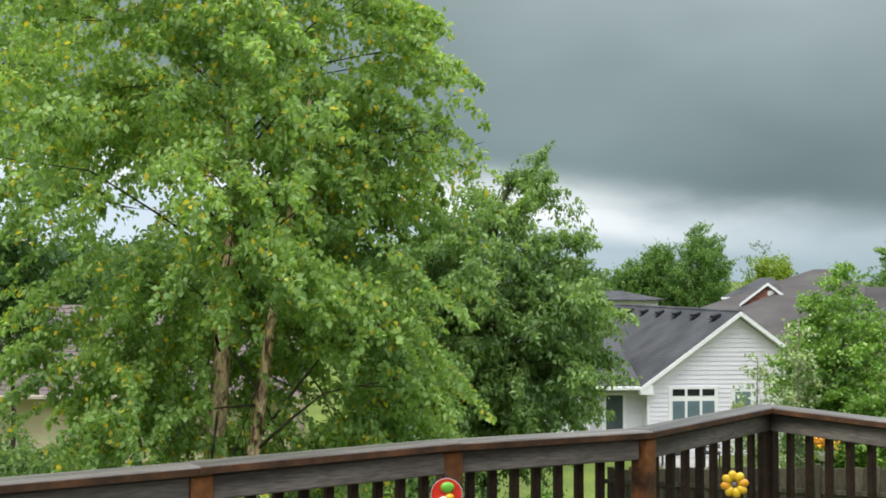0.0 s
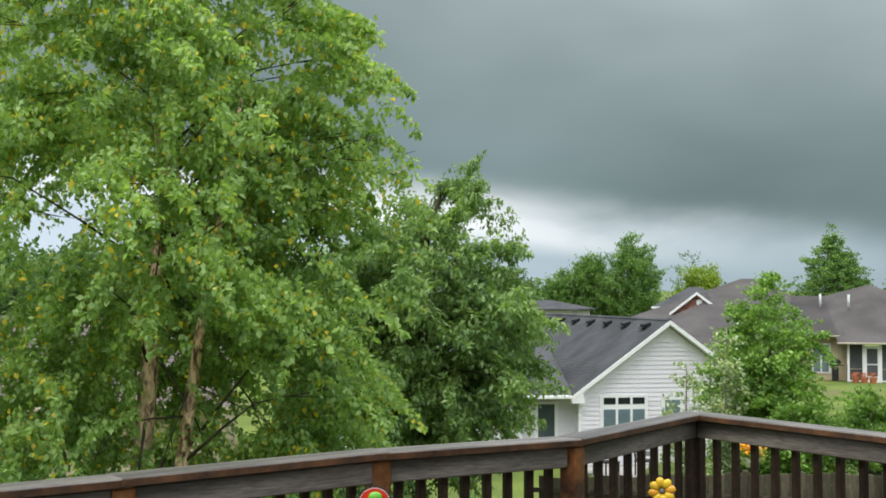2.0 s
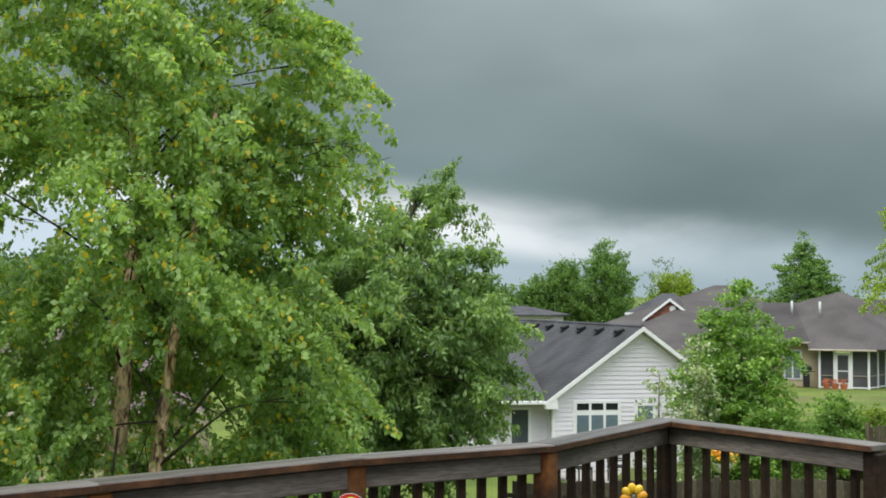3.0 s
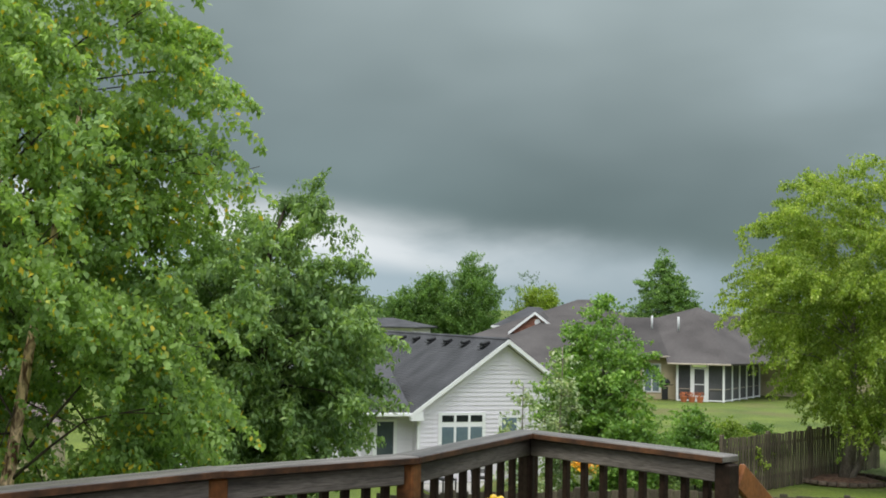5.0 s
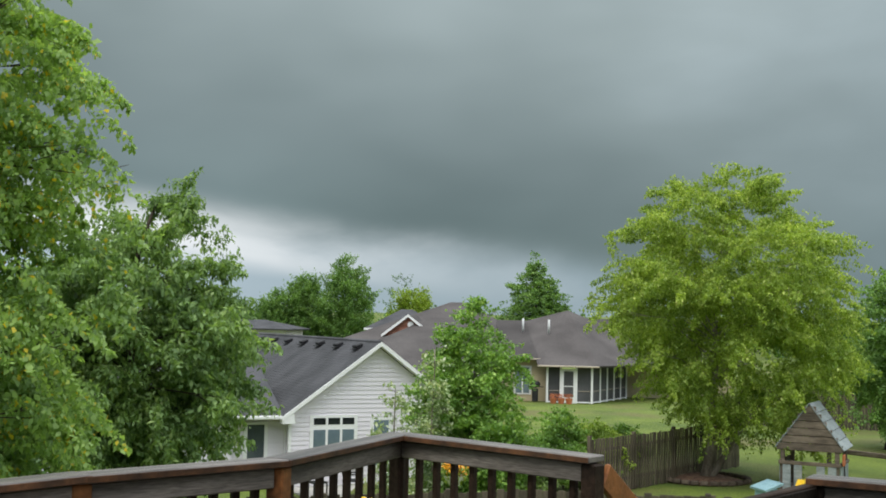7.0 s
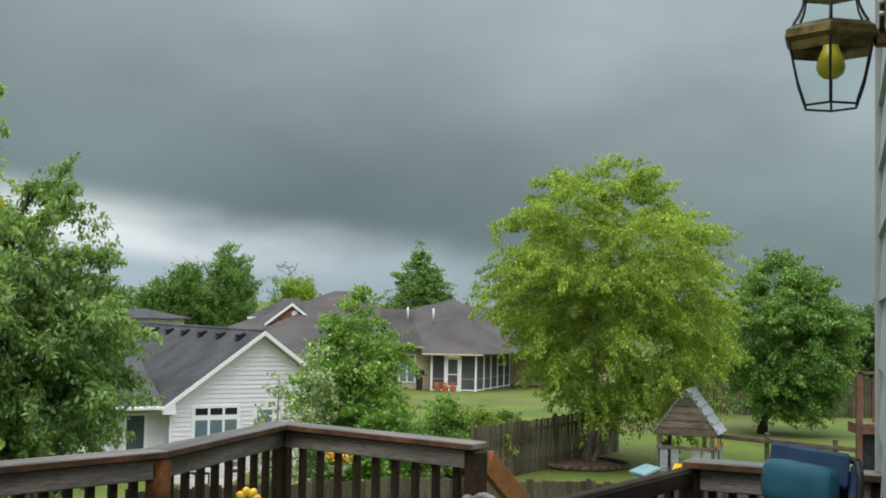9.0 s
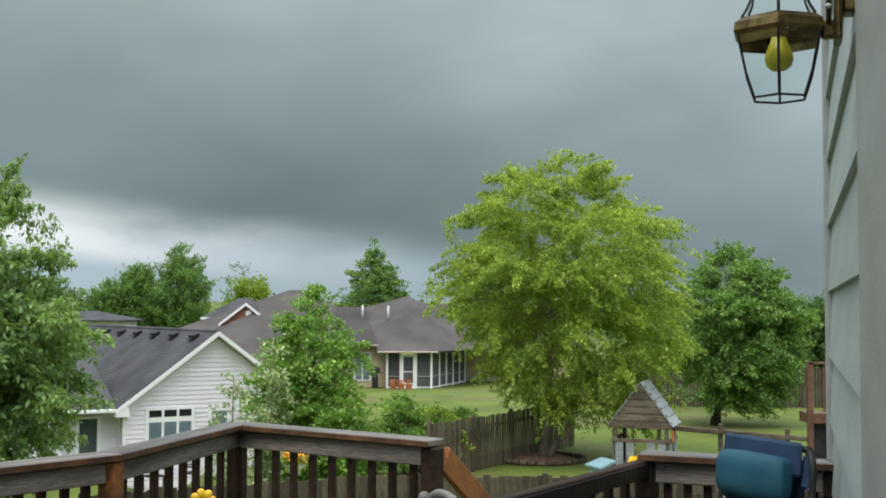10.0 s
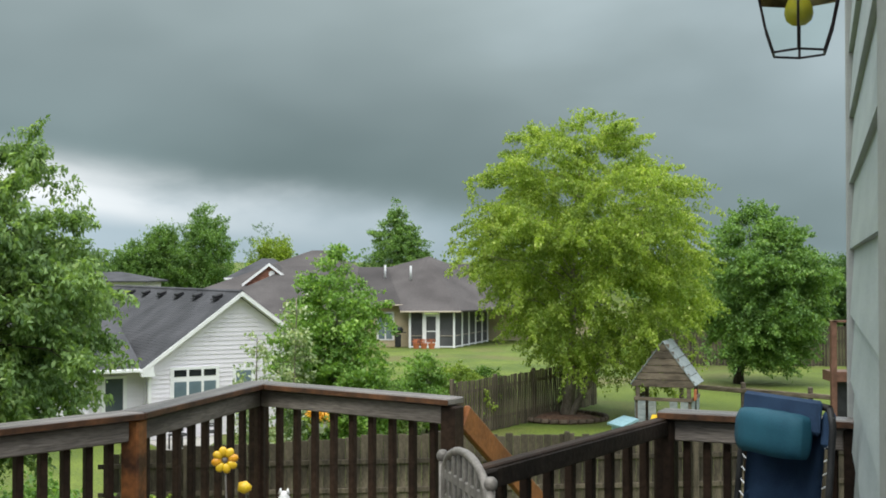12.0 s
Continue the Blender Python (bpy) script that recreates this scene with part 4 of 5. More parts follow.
    for s in (-1, 1):
        slab(bm, [(-11.13, 75.0, 1.98), (-11.13 + s * 1.65, 75.0, 0.72), (-11.13 + s * 1.65, 82, 0.72), (-11.13, 82, 1.98)][::s], 0.1)
    part("gable_roof", bm, M["shingle_brown"], h)
    for s in (-1, 1):
        part("gable_trim", slab(bmesh.new(), [(-11.13, 74.95, 2.02), (-11.13 + s * 1.72, 74.95, 0.70), (-11.13 + s * 1.72, 74.95, 0.52), (-11.13, 74.95, 1.84)], 0.06), M["trim_white"], h)
    part("round_louvre", tube(bmesh.new(), [(-10.98, 75.2, 1.35), (-10.98, 75.12, 1.35)], [0.2, 0.2], 14), M["trim_white"], h)
    tagged(h, "tan house with brown hipped roofs and a screened white porch", "house")
    # barbecue and flower pots before the porch
    b = empty("barbecue", (-2.75, 69.9, ground_z(-2.7, 69.9)))
    part("lid", ball(bmesh.new(), pose(0, 0, 1.05) @ Matrix.Diagonal((0.33, 0.26, 0.22, 1))), M["black_metal"], b, smooth=True)
    part("stand", box(bmesh.new(), (0.36, 0.32, 0.75), pose(0, 0, 0.42), 0.03), M["black_metal"], b)
    part("side_shelf", box(bmesh.new(), (0.95, 0.3, 0.04), pose(0, 0, 0.9)), M["black_metal"], b)
    tagged(b, "black barbecue with closed lid standing by the porch", "barbecue")
    for x in (-1.35, -0.9, -0.45):
        p = empty("flower_pot", (x - 0.3, 69.0, ground_z(x, 69.0) - 0.02))
        part("pot", tube(bmesh.new(), [(0, 0, 0), (0, 0, 0.28), (0, 0, 0.34)], [0.15, 0.21, 0.22], 12), M["terracotta"], p)
        tagged(p, "terracotta flower pot with orange blooms", "flower pot", "flower pots by the porch")
        c = child("blooms", leaves_mesh("blooms", [(0, 0, 0.45)], [(0.25, 0.25, 0.16)], 90, 0.09, -0.5, 7), M["terracotta"], p)
        tagged(c, kind="stuff")


def far_houses():
    # hipped house with grey roof beyond the brick gable
    h = empty("house", (-13.9, 92.0, ground_z(-15, 92)))
    part("wall", box(bmesh.new(), (4.4, 7, 4.0), pose(0, 0, 2.0)), M["siding_white"], h)
    part("roof", hip(bmesh.new(), [(-2.5, -4, 4.0), (2.5, -4, 4.0), (2.5, 4, 4.0), (-2.5, 4, 4.0)], [(-0.3, 0, 5.5), (0.6, 0, 5.5)]), M["shingle"], h)
    part("fascia", box(bmesh.new(), (5, 0.1, 0.16), pose(0, -4.02, 3.95)), M["trim_white"], h)
    tagged(h, "distant white house with grey hipped roof", "house")
    h = empty("house", (-27.0, 95.0, ground_z(-27, 95)))
    part("wall", box(bmesh.new(), (7, 6, 3.7), pose(0, 0, 1.85)), M["siding_white"], h)
    part("roof", hip(bmesh.new(), [(-4, -3.5, 3.7), (4, -3.5, 3.7), (4, 3.5, 3.7), (-4, 3.5, 3.7)], [(-1, 0, 4.4), (1, 0, 4.4)]), M["shingle"], h)
    tagged(h, "distant white house with low roof among trees", "house")
    # house with mauve-brown roof behind the birches
    h = empty("house", (-27.5, 31.5, ground_z(-27.5, 31.5)), 26)
    part("wall", box(bmesh.new(), (15, 8, 2.4), pose(0, 0, 1.2)), M["tan"], h)
    bm = bmesh.new()
    slab(bm, [(-8, -4.8, 2.3), (8, -4.8, 2.3), (8, 0, 4.9), (-8, 0, 4.9)], 0.12)
    slab(bm, [(-8, 0, 4.9), (8, 0, 4.9), (8, 4.8, 2.3), (-8, 4.8, 2.3)], 0.12)
    part("roof", bm, M["shingle_red"], h)
    bm = bmesh.new()
    for k in range(20):
        f = (k + 0.5) / 20
        box(bm, (16, 0.26, 0.02), pose(0, -4.8 * (1 - f), 2.3 + 2.6 * f + 0.012, math.degrees(math.atan(2.6 / 4.8)) - 3))
    tagged(part("shingle_layer", bm, M["shingle_red"], h), kind="stuff")
    part("gutter", box(bmesh.new(), (16, 0.12, 0.12), pose(0, -4.86, 2.26), 0.02), M["trim_tan"], h)
    part("vent_pipe", tube(bmesh.new(), [(-3.2, -2.4, 3.5), (-3.2, -2.4, 4.0)], [0.06, 0.06], 8), M["galv"], h)
    house_window(h, 4.0, 0.9, 2.0, 1.2, 2, 0, -4.05, None, "pane", 1)
    tagged(h, "tan house with mauve-brown shingle roof behind the birches", "house")


white_house()
tan_house()
far_houses()


# ---- yard ----
def board_fence(name, label, a, b, high, material, board=0.14, gap=0.012, rails=(0.35, 1.25), sink=0.0, proud=True, ragged=0.03, group=""):
    """A board fence from a to b: posts, rails and single boards, each following the ground."""
    rnd = random.Random(round(a[0] * 7 + b[1] * 3))
    a, b = Vector((*a, 0)), Vector((*b, 0))
    ln = (b - a).length
    d = (b - a).normalized()
    top = empty(name, (a.x, a.y, ground_z(a.x, a.y) - 0.03), math.degrees(math.atan2(d.y, d.x)))
    z0 = ground_z(a.x, a.y)
    bm_mesh = box_mesh((board, 0.022, high), 0.004, "fence_board")
    n = int(ln / (board + gap))
    for k in range(n):
        s = (k + 0.5) * (board + gap)
        p = a + d * s
        z = ground_z(p.x, p.y) - z0
        child("board", bm_mesh, M[material], top, pose(s, -0.03, z + high / 2 + 0.04 + rnd.uniform(-ragged, ragged), rnd.uniform(-.6, .6), 0, rnd.uniform(-1.0, 1.0)))
    pm = box_mesh((0.1, 0.1, high + 0.12), 0.01, "fence_post")
    for k in range(int(ln / 2.4) + 1):
        s = min(k * 2.4, ln)
        p = a + d * s
        child("post", pm, M[material], top, pose(s, 0.045, ground_z(p.x, p.y) - z0 + high / 2 + 0.05))
    for zz in rails:
        p, q = a, b
        child("rail", box_mesh((ln, 0.04, 0.09), 0.005), M[material], top, along((0, 0.0, zz), (ln, 0.0, zz + ground_z(b.x, b.y) - z0)))
    return tagged(top, label, "fence", group)


board_fence("fence", "weathered grey-brown board fence crossing the yard", (9.5, 22.0), (-6.6, 22.6), 1.5, "fence_mid", 0.14, 0.004, (0.2, 0.76, 1.3))
board_fence("fence", "tall weathered fence with gaps running down the yard", (0.25, 32.6), (5.2, 40.5), 1.55, "fence", 0.10, 0.045)
board_fence("fence", "dark board fence at the back of the yard", (7.5, 58.0), (26, 56.0), 1.9, "fence_dark", 0.14, 0.012)


def yard_things():
    # split rail fence
    f = empty("rail_fence", (8.2, 41.0, ground_z(8.2, 41)))
    for k in range(4):
        part("post", box(bmesh.new(), (0.14, 0.14, 0.95), pose(k * 1.72, -1.66 * k, 0.42), 0.02), M["play_wood"], f)
    for k in range(3):
        child("rail", box_mesh((2.45, 0.07, 0.16), 0.02), M["play_wood"], f, along((k * 1.72, -1.66 * k - 0.1, 0.64), (k * 1.72 + 1.72, -1.66 * k - 1.76, 0.62)))
    tagged(f, "low grey split rail fence across the lawn", "fence")
    # ring of mulch with stone edging
    x0, y0 = 3.72, 36.9
    z0 = ground_z(x0, y0)
    bed = empty("tree_bed", (x0, y0, z0))
    bm = bmesh.new()
    bmesh.ops.create_cone(bm, cap_ends=True, segments=28, radius1=1.3, radius2=0.7, depth=0.16, matrix=pose(0, 0, 0.07))
    part("mulch", bm, M["mulch"], bed)
    sm = box_mesh((0.25, 0.14, 0.13), 0.03, "edging_stone")
    for k in range(30):
        a = 2 * math.pi * k / 30
        child("edging_stone", sm, M["stone"], bed, pose(1.32 * math.cos(a), 1.32 * math.sin(a), 0.08, 0, 0, math.degrees(a) + 90))
    tagged(bed, "round mulch bed with stone edging round the tree foot", "tree bed")


yard_things()


def playhouse():
    D = 34.2
    h = empty("play_tower", (6.44, D, ground_z(6.35, D) - 0.02), -20)
    w, ev, pk = 0.80, 1.38, 2.62
    for sx in (-1, 1):
        for sy in (-1, 1):
            part("post", box(bmesh.new(), (0.11, 0.11, ev), pose(sx * (w - 0.08), sy * (w - 0.08), ev / 2), 0.01), M["play_wood"], h)
    # gable boards facing the deck and the yard
    for sy in (-1, 1):
        for k in range(6):
            z = ev - 0.06 + k * 0.205
            half = (w + 0.13) * (1 - (k + 0.35) / 6.6)
            part("gable_board", box(bmesh.new(), (2 * half, 0.03, 0.19), pose(0, sy * (w - 0.02) + 0.012 * (k % 2), z + 0.1), 0.006), M["play_wood"], h)
    for sx in (-1, 1):
        ln = math.hypot(w + 0.12, pk - ev)
        for k in range(5):
            f = (k + 0.5) / 5
            m = Matrix.Translation((sx * (w + 0.12) * f, 0, pk + (ev - pk) * f)) @ Matrix.Rotation(sx * math.atan((pk - ev) / (w + 0.12)), 4, "Y")
            child("roof_plank", box_mesh((ln / 5 - 0.012, 2 * w + 0.03, 0.03), 0.006), M["play_roof"], h, m)
    part("floor", box(bmesh.new(), (2 * w, 2 * w, 0.08), pose(0, 0, 0.22)), M["play_wood"], h)
    for sx, sy, rot in ((0, -1, 0), (-1, 0, 90), (1, 0, 90)):
        part("hand_rail", box(bmesh.new(), (2 * w, 0.05, 0.1), pose(sx * w, sy * w, 0.98, 0, 0, rot), 0.01), M["play_wood"], h)
        for k in (-2, -1, 1, 2):
            part("slat", box(bmesh.new(), (0.22, 0.03, 0.72), pose(sx * w + (k * 0.3 if not rot else 0), sy * w + (k * 0.3 if rot else 0), 0.57, 0, 0, rot), 0.01), M["play_roof"], h)
    part("toy_panel", box(bmesh.new(), (0.05, 0.3, 0.32), pose(w + 0.08, -0.6, 1.12), 0.02), M["terracotta"], h, "orange plastic panel")
    part("slide", slab(bmesh.new(), [(-0.3, -w, 0.5), (0.1, -w, 0.5), (0.1, -2.0, 0.05), (-0.3, -2.0, 0.05)], 0.05), M["yellow"], h, "yellow plastic slide")
    tagged(h, "weathered wooden play tower with steep plank roof", "play tower")
    t = empty("water_table", (5.0, 33.2, ground_z(5.0, 33.2)), 35)
    part("lid", slab(bmesh.new(), [(-0.32, -0.3, 0.30), (0.32, -0.3, 0.46), (0.32, 0.3, 0.5), (-0.32, 0.3, 0.34)], 0.06), M["aqua"], t)
    part("tub", box(bmesh.new(), (0.5, 0.45, 0.3), pose(0, 0.0, 0.15), 0.04), M["aqua"], t)
    tagged(t, "pale blue plastic play tub on the grass", "toy")
    # neighbouring deck beyond the fence
    n = empty("neighbour_deck", (10.15, 31.0, ground_z(11, 31)))
    part("platform", box(bmesh.new(), (4, 0.8, 0.26), pose(2, 0.4, 1.83)), M["cedar_faded"], n)
    for k in range(3):
        part("post", box(bmesh.new(), (0.14, 0.14, 3.3), pose(0.05 + k * 1.9, 0.05, 1.65)), M["cedar_faded"], n)
    part("rail_cap", box(bmesh.new(), (4, 0.14, 0.05), pose(2, 0.05, 3.28)), M["cedar_faded"], n)
    bal = box_mesh((0.04, 0.04, 1.2), 0, "baluster")
    for k in range(9):
        child("baluster", bal, M["cedar_faded"], n, pose(0.42 + k * 0.38, 0.05, 2.6))
    # near-black sheet standing in for the darkness under the platform
    part("skirt", box(bmesh.new(), (3.9, 0.05, 1.7), pose(2.15, 0.25, 0.88)), M["vent"], n)
    tagged(n, "red-stained raised deck of the neighbouring house", "deck")


playhouse()


def patio_things():
    """Black patio chairs by the white house and a flower stand in the yard."""
    base = None
    for k, (x, y, rz) in enumerate(((-8.1, 36.2, 40), (-7.2, 36.9, 100), (-8.9, 36.6, 10))):
        m = pose(x, y, -3.86, 0, 0, rz)
        if base is None:
            base = new("patio_chair")
            base.matrix_world = m
            part("seat", box(bmesh.new(), (0.5, 0.5, 0.05), pose(0, 0, 0.45), 0.01), M["black_metal"], base)
            part("backrest", box(bmesh.new(), (0.5, 0.05, 0.55), pose(0, 0.26, 0.78, -12), 0.01), M["black_metal"], base)
            for sx in (-1, 1):
                for sy in (-1, 1):
                    part("leg", box(bmesh.new(), (0.04, 0.04, 0.45), pose(sx * 0.22, sy * 0.22, 0.225)), M["black_metal"], base)
                part("arm_rest", box(bmesh.new(), (0.05, 0.48, 0.04), pose(sx * 0.25, 0, 0.66)), M["black_metal"], base)
            tagged(base, "black metal patio chair beside the white house", "chair", "patio chairs")
        else:
            copy_thing(base, m)
    f = empty("flower_stand", (-2.65, 25.0, ground_z(-2.65, 25.0)))
    part("pole", tube(bmesh.new(), [(0, 0, 0), (0, 0, 1.45)], [0.025, 0.02], 8), M["cast"], f)
    part("bowl", tube(bmesh.new(), [(0, 0, 1.38), (0, 0, 1.5), (0, 0, 1.58)], [0.1, 0.2, 0.23], 14), M["white"], f)
    tagged(child("blossom", leaves_mesh("blossom", [(0, 0, 1.72)], [(0.28, 0.28, 0.16)], 260, 0.09, -0.4, 5), M["orange"], f), kind="stuff")
    tagged(child("foliage", leaves_mesh("foliage", [(0, 0, 1.62)], [(0.32, 0.32, 0.18)], 260, 0.10, 0.3, 6), M["leaf_lime"], f), kind="stuff")
    tagged(f, "white flower bowl on a pole with orange blossom", "flower stand")


patio_things()


# ---- the deck ----
CAP = 1.0          # top of the railing over the deck floor
A, B = (-1.055, 6.82), (0.05, 5.98)
P2, P3, P4, P5 = (-1.405, 5.42), (-2.05, 4.66), (-2.63, 3.68), (-3.44, 2.40)
E1, C = (0.14, 4.10), (1.03, 5.46)
W = (1.78, 5.12)


def railing(label, points, counts, cedar=(), post=0.089, material="rail_grey", cap_w=0.135, board=0.092, lift=0.0):
    """Posts at the points, and between them a flat cap, a top board, a bottom rail and balusters."""
    r = empty("deck_railing", (points[0][0], points[0][1], 0))
    o = Vector((points[0][0], points[0][1], 0))
    rnd = random.Random(len(points) * 5 + 1)
    pm = box_mesh((post, post, CAP - 0.04), 0.008, "rail_post")
    pc = pm.copy()
    bal = box_mesh((0.036, 0.036, 0.80), 0.004, "baluster")
    for i, p in enumerate(points):
        q = points[min(i + 1, len(points) - 1)]
        s = points[max(i - 1, 0)]
        ang = math.degrees(math.atan2(q[1] - p[1], q[0] - p[0])) if i + 1 < len(points) else math.degrees(math.atan2(p[1] - s[1], p[0] - s[0]))
        child("post", pc if i in cedar else pm, M["cedar_dark"] if i in cedar else M["rail"], r, pose(p[0] - o.x, p[1] - o.y, (CAP - 0.04) / 2, 0, 0, ang))
    for seg, ((a, b), n) in enumerate(zip(zip(points, points[1:]), counts)):
        z = lift + 0.0025 * (seg % 2)
        a, b = Vector((*a, 0)) - o, Vector((*b, 0)) - o
        d = (b - a).normalized()
        ln = (b - a).length
        at = along(a, b)
        side = at.to_3x3() @ Vector((0, 1, 0))
        cap = child("cap_rail", box_mesh((ln + 0.05, cap_w, 0.036), 0.006), M["rail_top"] if cap_w > 0.1 else M["rail"], r, Matrix.Translation((0, 0, CAP - 0.018 + z)) @ at)
        if cap_w > 0.1:
            child("cap_edge", box_mesh((ln + 0.05, 0.004, 0.026), 0.001), M["edge_worn"], r, Matrix.Translation(Vector((0, 0, CAP - 0.020 + z)) + side * INNER * 0.0695) @ at)
        child("top_board", box_mesh((ln - post, 0.036, board), 0.005), M[material], r, Matrix.Translation(Vector((0, 0, CAP - 0.042 - board / 2)) + side * INNER * 0.012) @ at)
        child("bottom_rail", box_mesh((ln - post, 0.036, 0.088), 0.005), M[material], r, Matrix.Translation((0, 0, 0.12)) @ at)
        n += 1
        for k in range(1, n):
            p = a + d * (ln * k / n)
            child("baluster", bal, M["rail"], r, Matrix.Translation((p.x, p.y, 0.50)) @ pose(0, 0, 0, 0, 0, math.degrees(math.atan2(d.y, d.x)) + rnd.uniform(-4, 4)) @ Matrix.Translation((0, -0.03 * INNER, 0)))
    return tagged(r, label, "railing", "deck railings")


INNER = -1
railing("dark stained wooden deck railing with weathered grey cap", [P5, P4, P3, P2, A], (11, 9, 8, 8), cedar=(1, 2, 3))
railing("dark stained wooden deck railing ending at the stair post", [A, B], (9,), lift=0.0012)
INNER = -1
railing("dark weathered wooden railing beside the stairs", [E1, C], (8,), material="rail_black", cap_w=0.05, board=0.07, lift=-0.03)
railing("dark stained wooden railing meeting the house wall", [C, W], (8,), lift=0.0012)


def deck_floor():
    """The platform: single boards laid across, cut to the deck's outline, on a frame and posts."""
    d = empty("deck_floor", (0, 0, 0))
    outline = [(-3.5, 2.35), (-4.4, 0.9), (-2.6, -1.6), (0.55, -1.2), (0.62, 1.5), (1.78, 5.12), (1.05, 5.48), (0.12, 4.08), (-0.45, 4.45), (0.05, 6.0), (-1.07, 6.84), (-1.45, 5.4), (-2.08, 4.66)]
    u, v = Vector((0.53, 0.848)), Vector((0.848, -0.53))
    pts = [(Vector(q).dot(u), Vector(q).dot(v)) for q in outline]
    ang = math.degrees(math.atan2(v.y, v.x))
    s, k = min(q[0] for q in pts) + 0.07, 0
    while s < max(q[0] for q in pts):
        cuts = []
        for a, b in zip(pts, pts[1:] + pts[:1]):
            if (a[0] - s) * (b[0] - s) < 0:
                cuts.append(a[1] + (b[1] - a[1]) * (s - a[0]) / (b[0] - a[0]))
        cuts.sort()
        for lo, hi in zip(cuts[::2], cuts[1::2]):
            if hi - lo > 0.1:
                c = u * s + v * ((lo + hi) / 2)
                child("deck_board", box_mesh((hi - lo, 0.138, 0.03), 0.004), M["deck"], d, pose(c.x, c.y, -0.016, 0, 0, ang))
        s += 0.145
    for x, y in ((-3.4, 2.3), (-1.0, 6.7), (0.0, 5.9), (1.0, 5.4), (0.1, 4.05), (1.7, 5.0), (-4.2, 0.9)):
        part("support_post", box(bmesh.new(), (0.14, 0.14, 3.2), pose(x, y, -1.66)), M["rail"], d)
    for a, b in (((-3.45, 2.35), (-1.45, 5.4)), ((-1.05, 6.8), (0.0, 6.0)), ((0.1, 4.1), (1.02, 5.45)), ((1.05, 5.45), (1.75, 5.1))):
        child("rim_joist", box_mesh(((Vector(b) - Vector(a)).length, 0.04, 0.22), 0.004), M["rail"], d, along((*a, -0.145), (*b, -0.145)))
    tagged(d, "weathered timber deck platform on posts", "deck", kind="structure")


deck_floor()


def stairs():
    s = empty("deck_stairs", (B[0], B[1], 0))
    u = Vector((0.52, 0.855, 0))
    v = Vector((0.855, -0.52, 0))
    run, drop = u * 0.27, -0.185
    for k in range(1, 15):
        p = run * k + v * 0.48
        child("tread", box_mesh((0.92, 0.27, 0.04), 0.005), M["deck"], s, Matrix.Translation((p.x, p.y, drop * k)) @ pose(0, 0, 0, 0, 0, math.degrees(math.atan2(v.y, v.x))))
    for off in (0.04, 0.95):
        a = v * off
        b = run * 15 + v * off + Vector((0, 0, drop * 15))
        child("stringer", box_mesh(((b - a).length, 0.04, 0.26), 0.005), M["rail"], s, along(a, b))
    a = Vector((0.03, 0.05, 0.90)) + v * 0.03
    b = a + run * 14 + Vector((0, 0, drop * 14))
    child("hand_rail", box_mesh(((b - a).length, 0.036, 0.135), 0.008), M["cedar"], s, along(a, b), "red stained sloping stair handrail")
    for k in (7, 14):
        p = run * k + v * 0.03
        part("newel", box(bmesh.new(), (0.09, 0.09, 1.1), pose(p.x, p.y, drop * k + 0.35)), M["rail"], s)
    tagged(s, "timber deck stairs going down with red stained handrail", "stairs")


stairs()


# ---- the house wall and its lantern ----
def house_wall():
    w0, w1 = Vector((1.83, 5.25, 0)), Vector((1.03, 2.72, 0))
    d = (w1 - w0).normalized()
    ln = (w1 - w0).length
    ang = math.degrees(math.atan2(d.y, d.x))
    w = empty("wall_house", (w0.x, w0.y, 0), ang)
    # behind the boards, to their right as seen from the deck
    part("sheathing", box(bmesh.new(), (ln + 1.15, 0.2, 6.0), pose(ln / 2 + 0.575, 0.125, 0.4)), M["siding_grey"], w)
    lap_boards(w, 0.02, ln, -1.454, 3.4, 0.29, "siding_grey", None, pose(0, 0.0, 0), 0.024, -0.004)
    part("corner_board", box(bmesh.new(), (0.06, 0.075, 6.0), pose(0.0, 0.0, 0.4), 0.006), M["trim_grey"], w)
    part("door_casing", box(bmesh.new(), (1.15, 0.05, 6.0), pose(ln + 0.575, 0.0, 0.4), 0.004), M["trim_grey"], w)
    part("return_wall", box(bmesh.new(), (0.2, 5.0, 6.0), pose(ln + 1.05, 2.74, 0.4)), M["siding_grey"], w)
    tagged(w, "pale grey-green lap siding wall with grey casing", "wall", kind="structure")


house_wall()


